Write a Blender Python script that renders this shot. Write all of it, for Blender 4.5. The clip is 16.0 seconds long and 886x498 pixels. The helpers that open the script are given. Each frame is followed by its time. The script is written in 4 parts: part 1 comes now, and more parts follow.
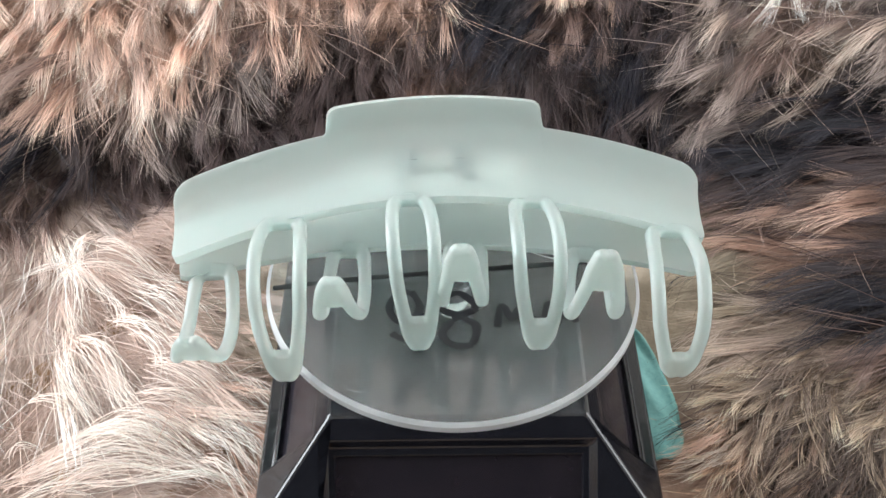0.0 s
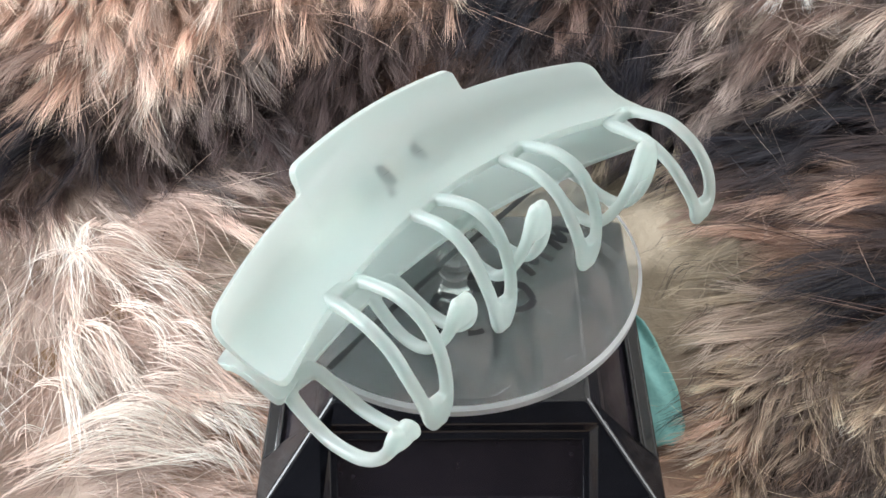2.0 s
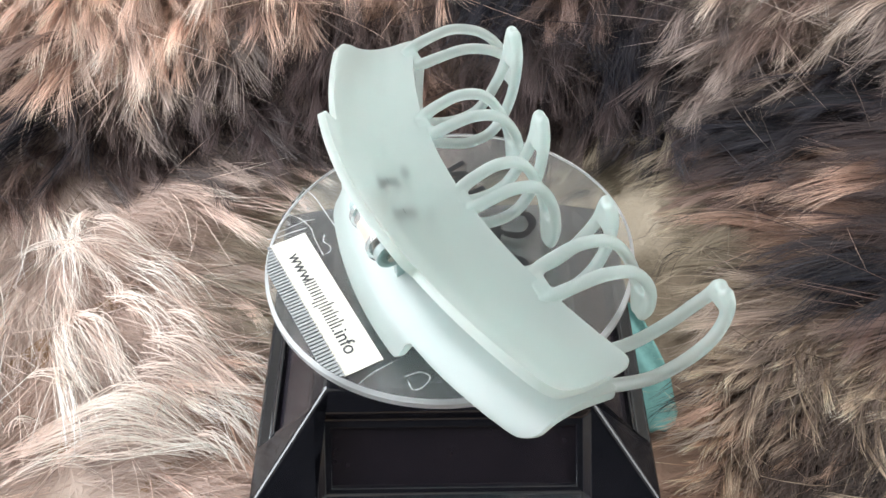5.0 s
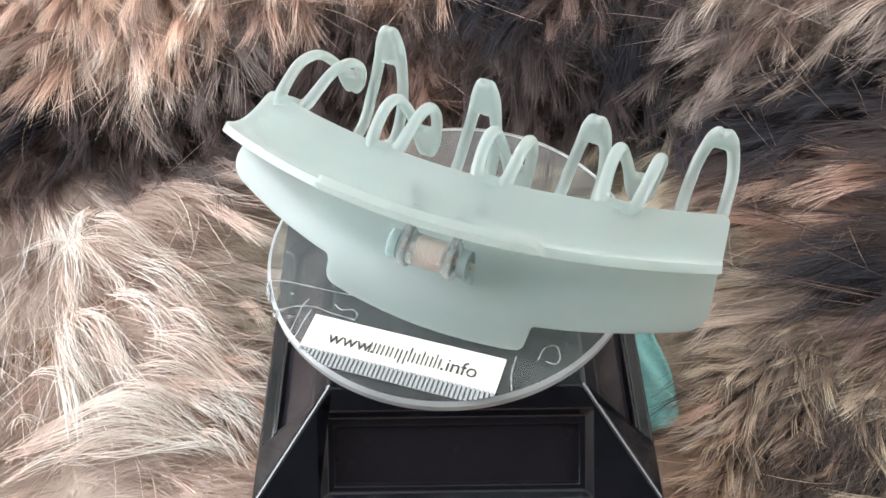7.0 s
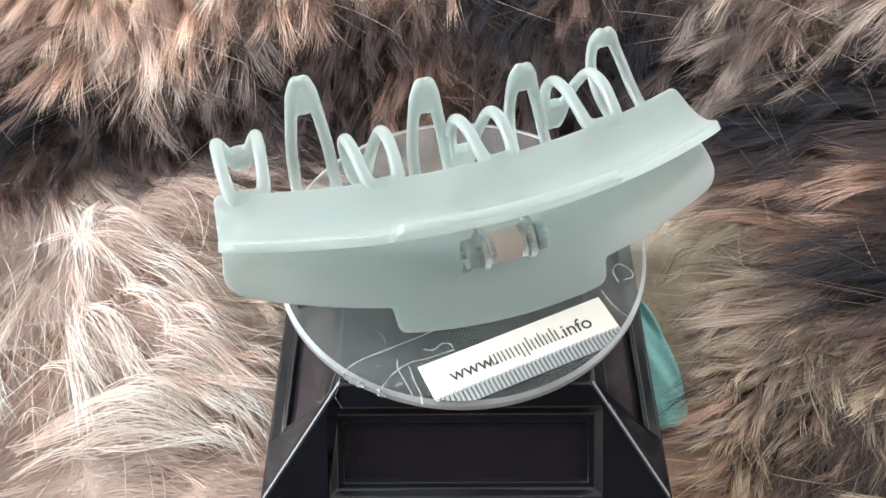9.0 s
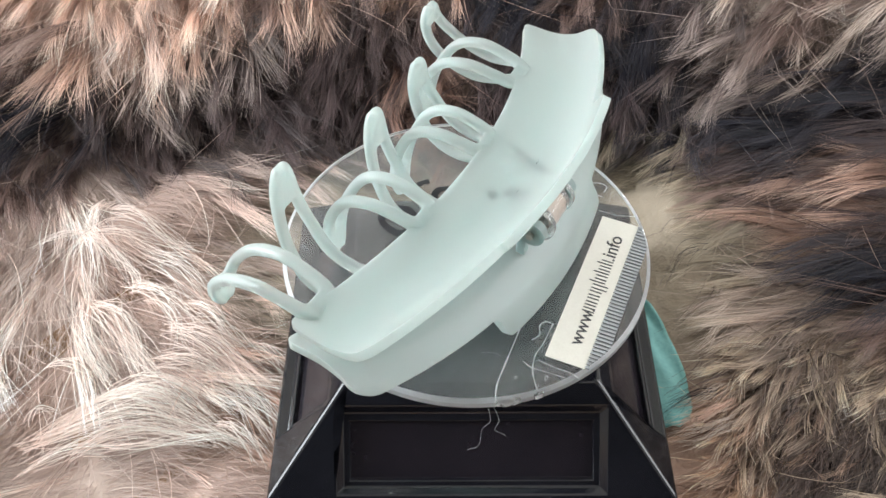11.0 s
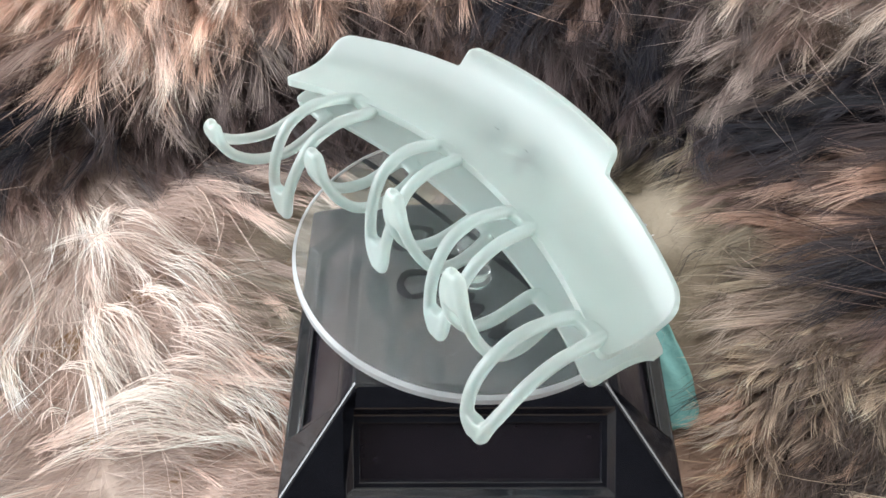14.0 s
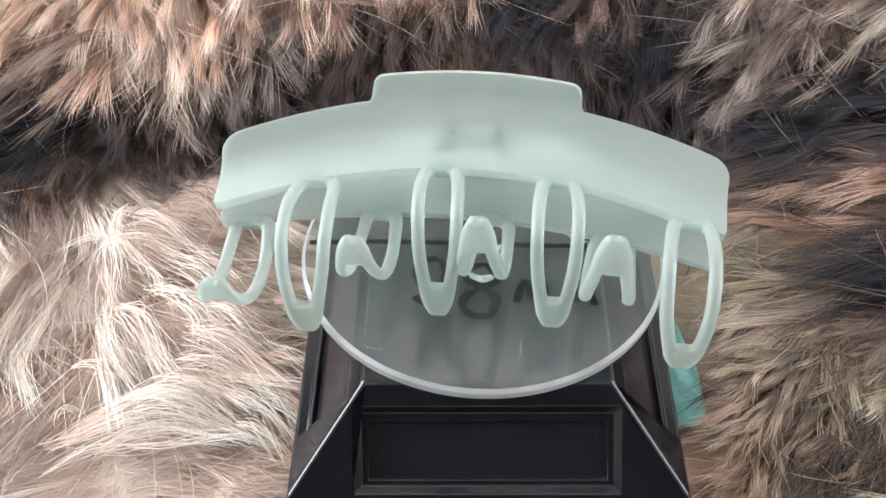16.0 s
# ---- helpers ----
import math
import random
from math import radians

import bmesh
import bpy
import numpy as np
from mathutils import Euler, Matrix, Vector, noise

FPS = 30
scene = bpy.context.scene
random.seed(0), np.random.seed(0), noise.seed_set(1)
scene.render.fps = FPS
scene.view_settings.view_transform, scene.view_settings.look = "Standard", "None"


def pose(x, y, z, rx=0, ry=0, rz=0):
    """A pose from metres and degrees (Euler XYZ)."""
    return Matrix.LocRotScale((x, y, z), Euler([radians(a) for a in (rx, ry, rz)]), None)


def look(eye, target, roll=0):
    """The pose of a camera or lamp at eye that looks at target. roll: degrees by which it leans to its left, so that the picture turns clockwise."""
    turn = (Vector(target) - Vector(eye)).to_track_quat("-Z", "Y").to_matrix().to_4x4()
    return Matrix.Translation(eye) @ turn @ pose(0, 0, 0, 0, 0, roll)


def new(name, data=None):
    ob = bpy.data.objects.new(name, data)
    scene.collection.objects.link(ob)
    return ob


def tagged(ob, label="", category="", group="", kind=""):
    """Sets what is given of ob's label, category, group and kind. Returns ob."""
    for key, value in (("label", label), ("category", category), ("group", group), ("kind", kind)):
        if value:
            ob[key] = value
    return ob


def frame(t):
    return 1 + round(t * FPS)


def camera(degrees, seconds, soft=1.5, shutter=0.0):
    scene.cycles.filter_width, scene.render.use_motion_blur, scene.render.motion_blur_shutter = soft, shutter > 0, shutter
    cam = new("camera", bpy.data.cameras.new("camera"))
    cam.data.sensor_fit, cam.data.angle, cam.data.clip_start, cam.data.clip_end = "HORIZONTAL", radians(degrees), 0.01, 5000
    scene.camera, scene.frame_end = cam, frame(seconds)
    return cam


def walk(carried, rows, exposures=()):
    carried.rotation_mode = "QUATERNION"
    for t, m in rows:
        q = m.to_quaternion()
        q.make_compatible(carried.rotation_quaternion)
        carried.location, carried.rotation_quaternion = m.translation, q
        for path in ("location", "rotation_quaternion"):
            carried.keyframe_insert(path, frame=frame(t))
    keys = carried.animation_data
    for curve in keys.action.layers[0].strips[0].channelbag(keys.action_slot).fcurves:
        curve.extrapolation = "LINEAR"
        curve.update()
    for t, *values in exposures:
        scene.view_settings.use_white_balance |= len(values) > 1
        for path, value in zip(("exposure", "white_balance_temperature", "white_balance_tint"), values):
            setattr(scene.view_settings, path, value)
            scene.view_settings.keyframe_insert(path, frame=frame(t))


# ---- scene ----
# Camera, hand-held above a display turntable
cam = camera(47.153, 16.0, soft=1.5)
PATH = [
    (0, pose(-0.00096, -0.16064, 0.17209, 44.572, 0.706, -0.276)),
    (0.5, pose(-0.00050, -0.16116, 0.17198, 44.579, 0.766, -0.110)),
    (1, pose(-0.00014, -0.16161, 0.17189, 44.545, 0.811, 0.008)),
    (1.5, pose(0.00013, -0.16200, 0.17181, 44.401, 0.841, 0.048)),
    (2, pose(0.00032, -0.16232, 0.17176, 44.122, 0.858, 0.205)),
    (2.5, pose(0.00042, -0.16258, 0.17173, 44.063, 0.867, 0.315)),
    (3, pose(0.00045, -0.16280, 0.17171, 43.987, 0.867, 0.379)),
    (3.5, pose(0.00042, -0.16296, 0.17172, 43.950, 0.858, 0.401)),
    (4, pose(0.00032, -0.16308, 0.17174, 43.823, 0.841, 0.087)),
    (6.5, pose(-0.00085, -0.16324, 0.17210, 43.462, 0.694, -0.556)),
    (7, pose(-0.00117, -0.16321, 0.17222, 43.446, 0.659, -0.482)),
    (7.5, pose(-0.00151, -0.16318, 0.17235, 43.390, 0.625, -0.423)),
    (8, pose(-0.00186, -0.16314, 0.17250, 43.331, 0.593, -0.371)),
    (8.5, pose(-0.00222, -0.16311, 0.17267, 43.256, 0.564, -0.210)),
    (9, pose(-0.00257, -0.16308, 0.17284, 43.187, 0.539, 0.005)),
    (11.5, pose(-0.00404, -0.16323, 0.17392, 42.953, 0.514, 0.082)),
    (12, pose(-0.00424, -0.16335, 0.17417, 42.918, 0.537, 0.047)),
    (12.5, pose(-0.00438, -0.16351, 0.17443, 43.055, 0.574, 0.058)),
    (13, pose(-0.00448, -0.16372, 0.17471, 43.158, 0.623, 0.195)),
    (13.5, pose(-0.00451, -0.16398, 0.17499, 43.150, 0.685, 0.154)),
    (14, pose(-0.00447, -0.16430, 0.17528, 43.145, 0.763, 0.273)),
    (14.5, pose(-0.00436, -0.16468, 0.17558, 43.071, 0.856, 0.403)),
    (15, pose(-0.00417, -0.16512, 0.17589, 43.173, 0.969, 0.511)),
    (15.5, pose(-0.00390, -0.16564, 0.17620, 43.221, 1.100, 0.649)),
    (16, pose(-0.00353, -0.16624, 0.17653, 43.264, 1.250, 0.709)),
]
walk(cam, PATH, [(0, 0.08), (1.5, 0.08), (4, 0.0), (6.5, 0.0), (8, 0.05), (9, 0.07), (12, -0.1), (16, 0.06)])

# Turn of the table, seconds and degrees
SPIN = [(0, 0.01), (1, 21.93), (2, 43.98), (3, 66.08), (4, 88.16), (5, 110.16), (6, 132.07), (7, 153.89), (8, 175.62), (9, 197.31), (10, 218.99), (11, 240.72), (12, 262.56), (13, 284.59), (14, 306.88), (15, 329.50), (16, 352.53)]


# World, windows and exposure
world = bpy.data.worlds.new("daylight")
scene.world = world
world.use_nodes = True
_nt = world.node_tree
_sky = _nt.nodes.new("ShaderNodeTexSky")
_sky.sky_type = "NISHITA"
_sky.sun_disc = False
_sky.sun_elevation, _sky.sun_rotation = radians(40), radians(70)
_nt.links.new(_sky.outputs[0], _nt.nodes["Background"].inputs[0])
_nt.nodes["Background"].inputs[1].default_value = 0.12


def window_light(name, eye, target, w, h, watts, colour):
    data = bpy.data.lights.new(name, "AREA")
    data.shape, data.size, data.size_y, data.energy, data.color = "RECTANGLE", w, h, watts, colour
    ob = new(name, data)
    ob.matrix_world = look(eye, target)
    return ob


window_light("window_light", (-1.52, 0.25, 0.75), (0, 0.25, 0.45), 1.5, 1.2, 90, (0.91, 0.965, 1.0))
window_light("window_light", (1.52, 0.0, 0.85), (0, 0.0, 0.45), 1.2, 1.1, 25, (0.98, 0.97, 0.98))


# Materials
def mat(name):
    m = bpy.data.materials.new(name)
    m.use_nodes = True
    return m, m.node_tree, m.node_tree.nodes["Principled BSDF"]


def node(nt, kind, **values):
    n = nt.nodes.new(kind)
    for key, value in values.items():
        n.inputs[key].default_value = value
    return n


def grained(name, c1, c2, scale, rough, bump=0.1, spec=0.5, fine=6.0, dist=0.0005, metal=0.0, **extra):
    """Two tones mixed by noise at two scales, with fine relief and uneven gloss."""
    m, nt, b = mat(name)
    co = nt.nodes.new("ShaderNodeTexCoord")
    n1 = node(nt, "ShaderNodeTexNoise", Scale=scale, Detail=4.0)
    n2 = node(nt, "ShaderNodeTexNoise", Scale=scale * fine, Detail=3.0)
    for n in (n1, n2):
        nt.links.new(co.outputs["Object"], n.inputs["Vector"])
    mean = nt.nodes.new("ShaderNodeMath")
    mean.operation = "MULTIPLY_ADD"
    mean.inputs[1].default_value = 0.5
    nt.links.new(n1.outputs[0], mean.inputs[0])
    half = nt.nodes.new("ShaderNodeMath")
    half.operation = "MULTIPLY"
    half.inputs[1].default_value = 0.5
    nt.links.new(n2.outputs[0], half.inputs[0])
    nt.links.new(half.outputs[0], mean.inputs[2])
    ramp = nt.nodes.new("ShaderNodeValToRGB")
    ramp.color_ramp.elements[0].position, ramp.color_ramp.elements[1].position = 0.35, 0.65
    ramp.color_ramp.elements[0].color, ramp.color_ramp.elements[1].color = (*c1, 1), (*c2, 1)
    nt.links.new(mean.outputs[0], ramp.inputs[0])
    nt.links.new(ramp.outputs[0], b.inputs["Base Color"])
    gloss = nt.nodes.new("ShaderNodeMapRange")
    gloss.inputs["To Min"].default_value, gloss.inputs["To Max"].default_value = rough * 0.8, min(1, rough * 1.2)
    nt.links.new(n2.outputs[0], gloss.inputs[0])
    nt.links.new(gloss.outputs[0], b.inputs["Roughness"])
    bp = node(nt, "ShaderNodeBump", Strength=bump, Distance=dist)
    nt.links.new(n2.outputs[0], bp.inputs["Height"])
    nt.links.new(bp.outputs[0], b.inputs["Normal"])
    b.inputs["Specular IOR Level"].default_value, b.inputs["Metallic"].default_value = spec, metal
    for key, value in extra.items():
        b.inputs[key.replace("_", " ")].default_value = value
    return m


def frosted(name, colour, through_colour, share, clear):
    """Matt milky plastic: gloss and diffuse, light let through, and a blurred view of what lies behind."""
    m, nt, b = mat(name)
    b.inputs["Base Color"].default_value = (*colour, 1)
    b.inputs["Roughness"].default_value = 0.42
    b.inputs["IOR"].default_value = 1.5
    b.inputs["Transmission Weight"].default_value = clear
    b.inputs["Subsurface Weight"].default_value = 1.0
    b.inputs["Subsurface Radius"].default_value = (0.9, 1.05, 1.05)
    b.inputs["Subsurface Scale"].default_value = 0.0035
    b.inputs["Sheen Weight"].default_value = 0.2
    b.inputs["Sheen Roughness"].default_value = 0.35
    co = nt.nodes.new("ShaderNodeTexCoord")
    wide = node(nt, "ShaderNodeTexNoise", Scale=25.0, Detail=1.0)
    nt.links.new(co.outputs["Object"], wide.inputs["Vector"])
    gloss = nt.nodes.new("ShaderNodeMapRange")
    gloss.inputs["To Min"].default_value, gloss.inputs["To Max"].default_value = 0.36, 0.46
    nt.links.new(wide.outputs[0], gloss.inputs[0])
    nt.links.new(gloss.outputs[0], b.inputs["Roughness"])
    tr = nt.nodes.new("ShaderNodeBsdfTranslucent")
    tr.inputs[0].default_value = (*through_colour, 1)
    mix = nt.nodes.new("ShaderNodeMixShader")
    mix.inputs[0].default_value = share
    nt.links.new(b.outputs[0], mix.inputs[1])
    nt.links.new(tr.outputs[0], mix.inputs[2])
    nt.links.new(mix.outputs[0], nt.nodes["Material Output"].inputs[0])
    return m


def clear(name, colour, rough, ior=1.49, haze=0.03):
    """Clear plastic with smears and a thin film of dust."""
    m, nt, b = mat(name)
    b.inputs["Base Color"].default_value = (*colour, 1)
    b.inputs["Transmission Weight"].default_value = 1.0
    b.inputs["IOR"].default_value = ior
    co = nt.nodes.new("ShaderNodeTexCoord")
    n = node(nt, "ShaderNodeTexNoise", Scale=70.0, Detail=2.0)
    nt.links.new(co.outputs["Object"], n.inputs["Vector"])
    smear = nt.nodes.new("ShaderNodeMapRange")
    smear.inputs["From Min"].default_value, smear.inputs["From Max"].default_value = 0.4, 0.8
    smear.inputs["To Min"].default_value, smear.inputs["To Max"].default_value = rough, rough + 0.06
    nt.links.new(n.outputs[0], smear.inputs[0])
    nt.links.new(smear.outputs[0], b.inputs["Roughness"])
    film = nt.nodes.new("ShaderNodeBsdfDiffuse")
    film.inputs[0].default_value = (0.8, 0.82, 0.83, 1)
    dust = nt.nodes.new("ShaderNodeMapRange")
    dust.inputs["From Min"].default_value, dust.inputs["From Max"].default_value = 0.3, 0.75
    dust.inputs["To Min"].default_value, dust.inputs["To Max"].default_value = haze * 0.6, haze * 1.5
    nt.links.new(n.outputs[0], dust.inputs[0])
    mix = nt.nodes.new("ShaderNodeMixShader")
    nt.links.new(dust.outputs[0], mix.inputs[0])
    nt.links.new(b.outputs[0], mix.inputs[1])
    nt.links.new(film.outputs[0], mix.inputs[2])
    nt.links.new(mix.outputs[0], nt.nodes["Material Output"].inputs[0])
    return m


MINT = frosted("frosted_mint_plastic", (0.705, 0.805, 0.79), (0.74, 0.8, 0.74), 0.13, 0.8)
LUG = frosted("grey_green_hinge_plastic", (0.36, 0.45, 0.44), (0.32, 0.4, 0.39), 0.1, 0.4)
# Darker than the claw: contact shadow under its shell, put into the colour
LUG_SHADE = grained("shade_tinted_lug_plastic", (0.13, 0.17, 0.175), (0.17, 0.21, 0.215), 200, 0.5, 0.0, 0.4)
HUB = clear("clear_hinge_plastic", (0.95, 0.98, 0.98), 0.12, haze=0.16)
ACRYLIC = clear("clear_acrylic", (0.97, 0.98, 0.98), 0.008, haze=0.026)
KNOB = clear("clear_knob", (0.98, 0.99, 0.99), 0.01, 1.58, 0.02)
SMEAR = clear("dried_glue", (0.97, 0.98, 0.98), 0.25, haze=0.09)
GLUE = clear("grey_glue_line", (0.95, 0.96, 0.96), 0.3, haze=0.16)
SCUFF = grained("pale_scuff", (0.36, 0.38, 0.39), (0.5, 0.52, 0.53), 600, 0.5, 0.0, 0.4)
EDGE = clear("sawn_acrylic_edge", (0.95, 0.97, 0.99), 0.3, haze=0.24)
BLACK = grained("black_gloss_plastic", (0.005, 0.0055, 0.008), (0.009, 0.0095, 0.013), 120, 0.1, 0.02, 0.5)
CELL = grained("dark_solar_cell", (0.009, 0.008, 0.011), (0.015, 0.012, 0.016), 90, 0.14, 0.05, 0.5)
PAPER = grained("white_paper", (0.76, 0.73, 0.66), (0.81, 0.78, 0.71), 300, 0.8, 0.05, 0.2)
INK = grained("black_ink", (0.05, 0.05, 0.053), (0.08, 0.08, 0.085), 400, 0.6, 0.0, 0.3)
TAPE = grained("grey_tape", (0.19, 0.2, 0.21), (0.24, 0.25, 0.26), 400, 0.6, 0.0, 0.3)
TICK = grained("grey_tape_teeth", (0.3, 0.315, 0.325), (0.37, 0.385, 0.395), 500, 0.5, 0.0, 0.4)
MARKER = grained("dark_marker_ink", (0.010, 0.010, 0.013), (0.02, 0.02, 0.024), 300, 0.45, 0.0, 0.4)
STEEL = grained("spring_steel", (0.5, 0.45, 0.4), (0.62, 0.56, 0.5), 400, 0.32, 0.0, 0.5, metal=1.0)
BRASSY = grained("peach_spring_core", (0.82, 0.6, 0.47), (0.88, 0.7, 0.58), 200, 0.4, 0.0, 0.5)
BACKING = grained("fur_backing", (0.3, 0.24, 0.19), (0.4, 0.33, 0.27), 55, 0.9, 0.5, 0.1, dist=0.002)
TEAL = grained("teal_cloth", (0.15, 0.34, 0.33), (0.21, 0.43, 0.41), 40, 0.8, 0.3, 0.2, fine=20)
PLASTER = grained("white_plaster", (0.74, 0.73, 0.7), (0.8, 0.79, 0.76), 3, 0.85, 0.1, 0.3, dist=0.002)
DARK_WALL = grained("near_black_unseen_wall", (0.014, 0.013, 0.014), (0.024, 0.022, 0.024), 6, 0.6, 0.1, 0.3)
OAK = grained("oak_boards", (0.25, 0.15, 0.08), (0.36, 0.23, 0.13), 8, 0.5, 0.15, 0.4)


def fur_material():
    m, nt, b = mat("fur_hair")
    at = nt.nodes.new("ShaderNodeAttribute")
    at.attribute_name = "pelt"
    nt.links.new(at.outputs["Color"], b.inputs["Base Color"])
    b.inputs["Roughness"].default_value = 0.5
    b.inputs["Specular IOR Level"].default_value = 0.25
    tr = nt.nodes.new("ShaderNodeBsdfTranslucent")
    nt.links.new(at.outputs["Color"], tr.inputs[0])
    mix = nt.nodes.new("ShaderNodeMixShader")
    mix.inputs[0].default_value = 0.3
    nt.links.new(b.outputs[0], mix.inputs[1])
    nt.links.new(tr.outputs[0], mix.inputs[2])
    nt.links.new(mix.outputs[0], nt.nodes["Material Output"].inputs[0])
    return m


HAIR = fur_material()
_at = BACKING.node_tree.nodes.new("ShaderNodeAttribute")
_at.attribute_name = "pelt"
_tone = BACKING.node_tree.nodes.new("ShaderNodeMix")
_tone.data_type, _tone.blend_type = "RGBA", "MIX"
_tone.inputs["Factor"].default_value = 0.7
BACKING.node_tree.links.new(BACKING.node_tree.nodes["Principled BSDF"].inputs["Base Color"].links[0].from_socket, _tone.inputs["A"])
BACKING.node_tree.links.new(_at.outputs["Color"], _tone.inputs["B"])
BACKING.node_tree.links.new(_tone.outputs["Result"], BACKING.node_tree.nodes["Principled BSDF"].inputs["Base Color"])


# Mesh helpers
def part(name, bm, material, parent=None, label="", smooth=False):
    me = bpy.data.meshes.new(name)
    bm.normal_update()
    bm.to_mesh(me)
    bm.free()
    me.materials.append(material)
    if smooth:
        for p in me.polygons:
            p.use_smooth = True
    ob = new(name, me)
    ob.parent = parent
    if label:
        ob["label"] = label
    return ob


def box(bm, x0, x1, y0, y1, z0, z1, m=None):
    vs = [bm.verts.new((x, y, z)) for z in (z0, z1) for y in (y0, y1) for x in (x0, x1)]
    for f in ((0, 2, 3, 1), (4, 5, 7, 6), (0, 1, 5, 4), (2, 6, 7, 3), (0, 4, 6, 2), (1, 3, 7, 5)):
        bm.faces.new([vs[i] for i in f])
    if m is not None:
        bmesh.ops.transform(bm, matrix=m, verts=vs)
    return vs


def rod(bm, p, q, r, n=16, ends=True):
    p, q = Vector(p), Vector(q)
    m = Matrix.Translation((p + q) / 2) @ (q - p).to_track_quat("Z", "Y").to_matrix().to_4x4()
    bmesh.ops.create_cone(bm, cap_ends=ends, segments=n, radius1=r, radius2=r, depth=(q - p).length, matrix=m)


def tube(bm, pts, radii, n=10, flat=1.0, up=(1, 0, 0)):
    """A round bar along pts with closed ends."""
    rings = []
    for i, p in enumerate(pts):
        t = (pts[min(i + 1, len(pts) - 1)] - pts[max(i - 1, 0)]).normalized()
        a = Vector(up)
        a = (a - t * a.dot(t)).normalized()
        b = t.cross(a)
        rings.append([bm.verts.new(p + a * (radii[i] * math.cos(k * 2 * math.pi / n)) + b * (radii[i] * flat * math.sin(k * 2 * math.pi / n))) for k in range(n)])
    for r0, r1 in zip(rings, rings[1:]):
        for k in range(n):
            bm.faces.new((r0[k], r0[(k + 1) % n], r1[(k + 1) % n], r1[k]))
    bm.faces.new(rings[0][::-1])
    bm.faces.new(rings[-1])


def glide(keys, n):
    """n points along a smooth curve through keys (Catmull-Rom)."""
    keys = [Vector(k) for k in keys]
    out = []
    for i in range(n):
        s = i / (n - 1) * (len(keys) - 1)
        k = min(int(s), len(keys) - 2)
        t = s - k
        a, b, c, d = keys[max(k - 1, 0)], keys[k], keys[k + 1], keys[min(k + 2, len(keys) - 1)]
        out.append(0.5 * (2 * b + (c - a) * t + (2 * a - 5 * b + 4 * c - d) * t * t + (3 * b - a - 3 * c + d) * t ** 3))
    return out


# Room
def room():
    def slab(name, *boxes, material=PLASTER):
        bm = bmesh.new()
        for b in boxes:
            box(bm, *b)
        return tagged(part(name, bm, material), kind="structure")

    slab("floor", (-1.7, 1.7, -1.7, 1.7, -0.88, -0.8), material=OAK)
    slab("ceiling", (-1.7, 1.7, -1.7, 1.7, 1.75, 1.83))
    slab("wall_north", (-1.7, 1.7, 1.6, 1.7, -0.8, 1.75))
    slab("wall_east", (1.6, 1.7, -1.6, -0.62, -0.8, 1.75), (1.6, 1.7, 0.62, 1.6, -0.8, 1.75),
         (1.6, 1.7, -0.62, 0.62, -0.8, 0.28), (1.6, 1.7, -0.62, 0.62, 1.42, 1.75))
    slab("wall_west", (-1.7, -1.6, -1.6, -0.52, -0.8, 1.75), (-1.7, -1.6, 1.02, 1.6, -0.8, 1.75),
         (-1.7, -1.6, -0.52, 1.02, -0.8, 0.13), (-1.7, -1.6, -0.52, 1.02, 1.37, 1.75))
    # unseen wall, made near black so the stand's front reflects dark
    slab("wall_south", (-1.6, 1.6, -1.7, -1.6, -0.8, 1.75), material=DARK_WALL)


def table():
    ob = tagged(new("table"), "plain oak table under the fur throw", "table")
    ob.location = (0, 0.05, -0.8)
    bm = bmesh.new()
    box(bm, -0.6, 0.6, -0.4, 0.4, 0.72, 0.752)
    top = part("tabletop", bm, OAK, ob)
    top.modifiers.new("round", "BEVEL").width = 0.004
    for sx in (-1, 1):
        for sy in (-1, 1):
            bm = bmesh.new()
            x, y = sx * 0.54, sy * 0.34
            box(bm, x - 0.03, x + 0.03, y - 0.03, y + 0.03, 0.0, 0.72)
            part("leg", bm, OAK, ob)


room()
table()


# Black stand: a low pyramid with a sunk panel in each side
SX, SY = 0.0007, -0.0025
TOP, LOW, HT, HB = -0.0115, -0.032, 0.0282, 0.0465


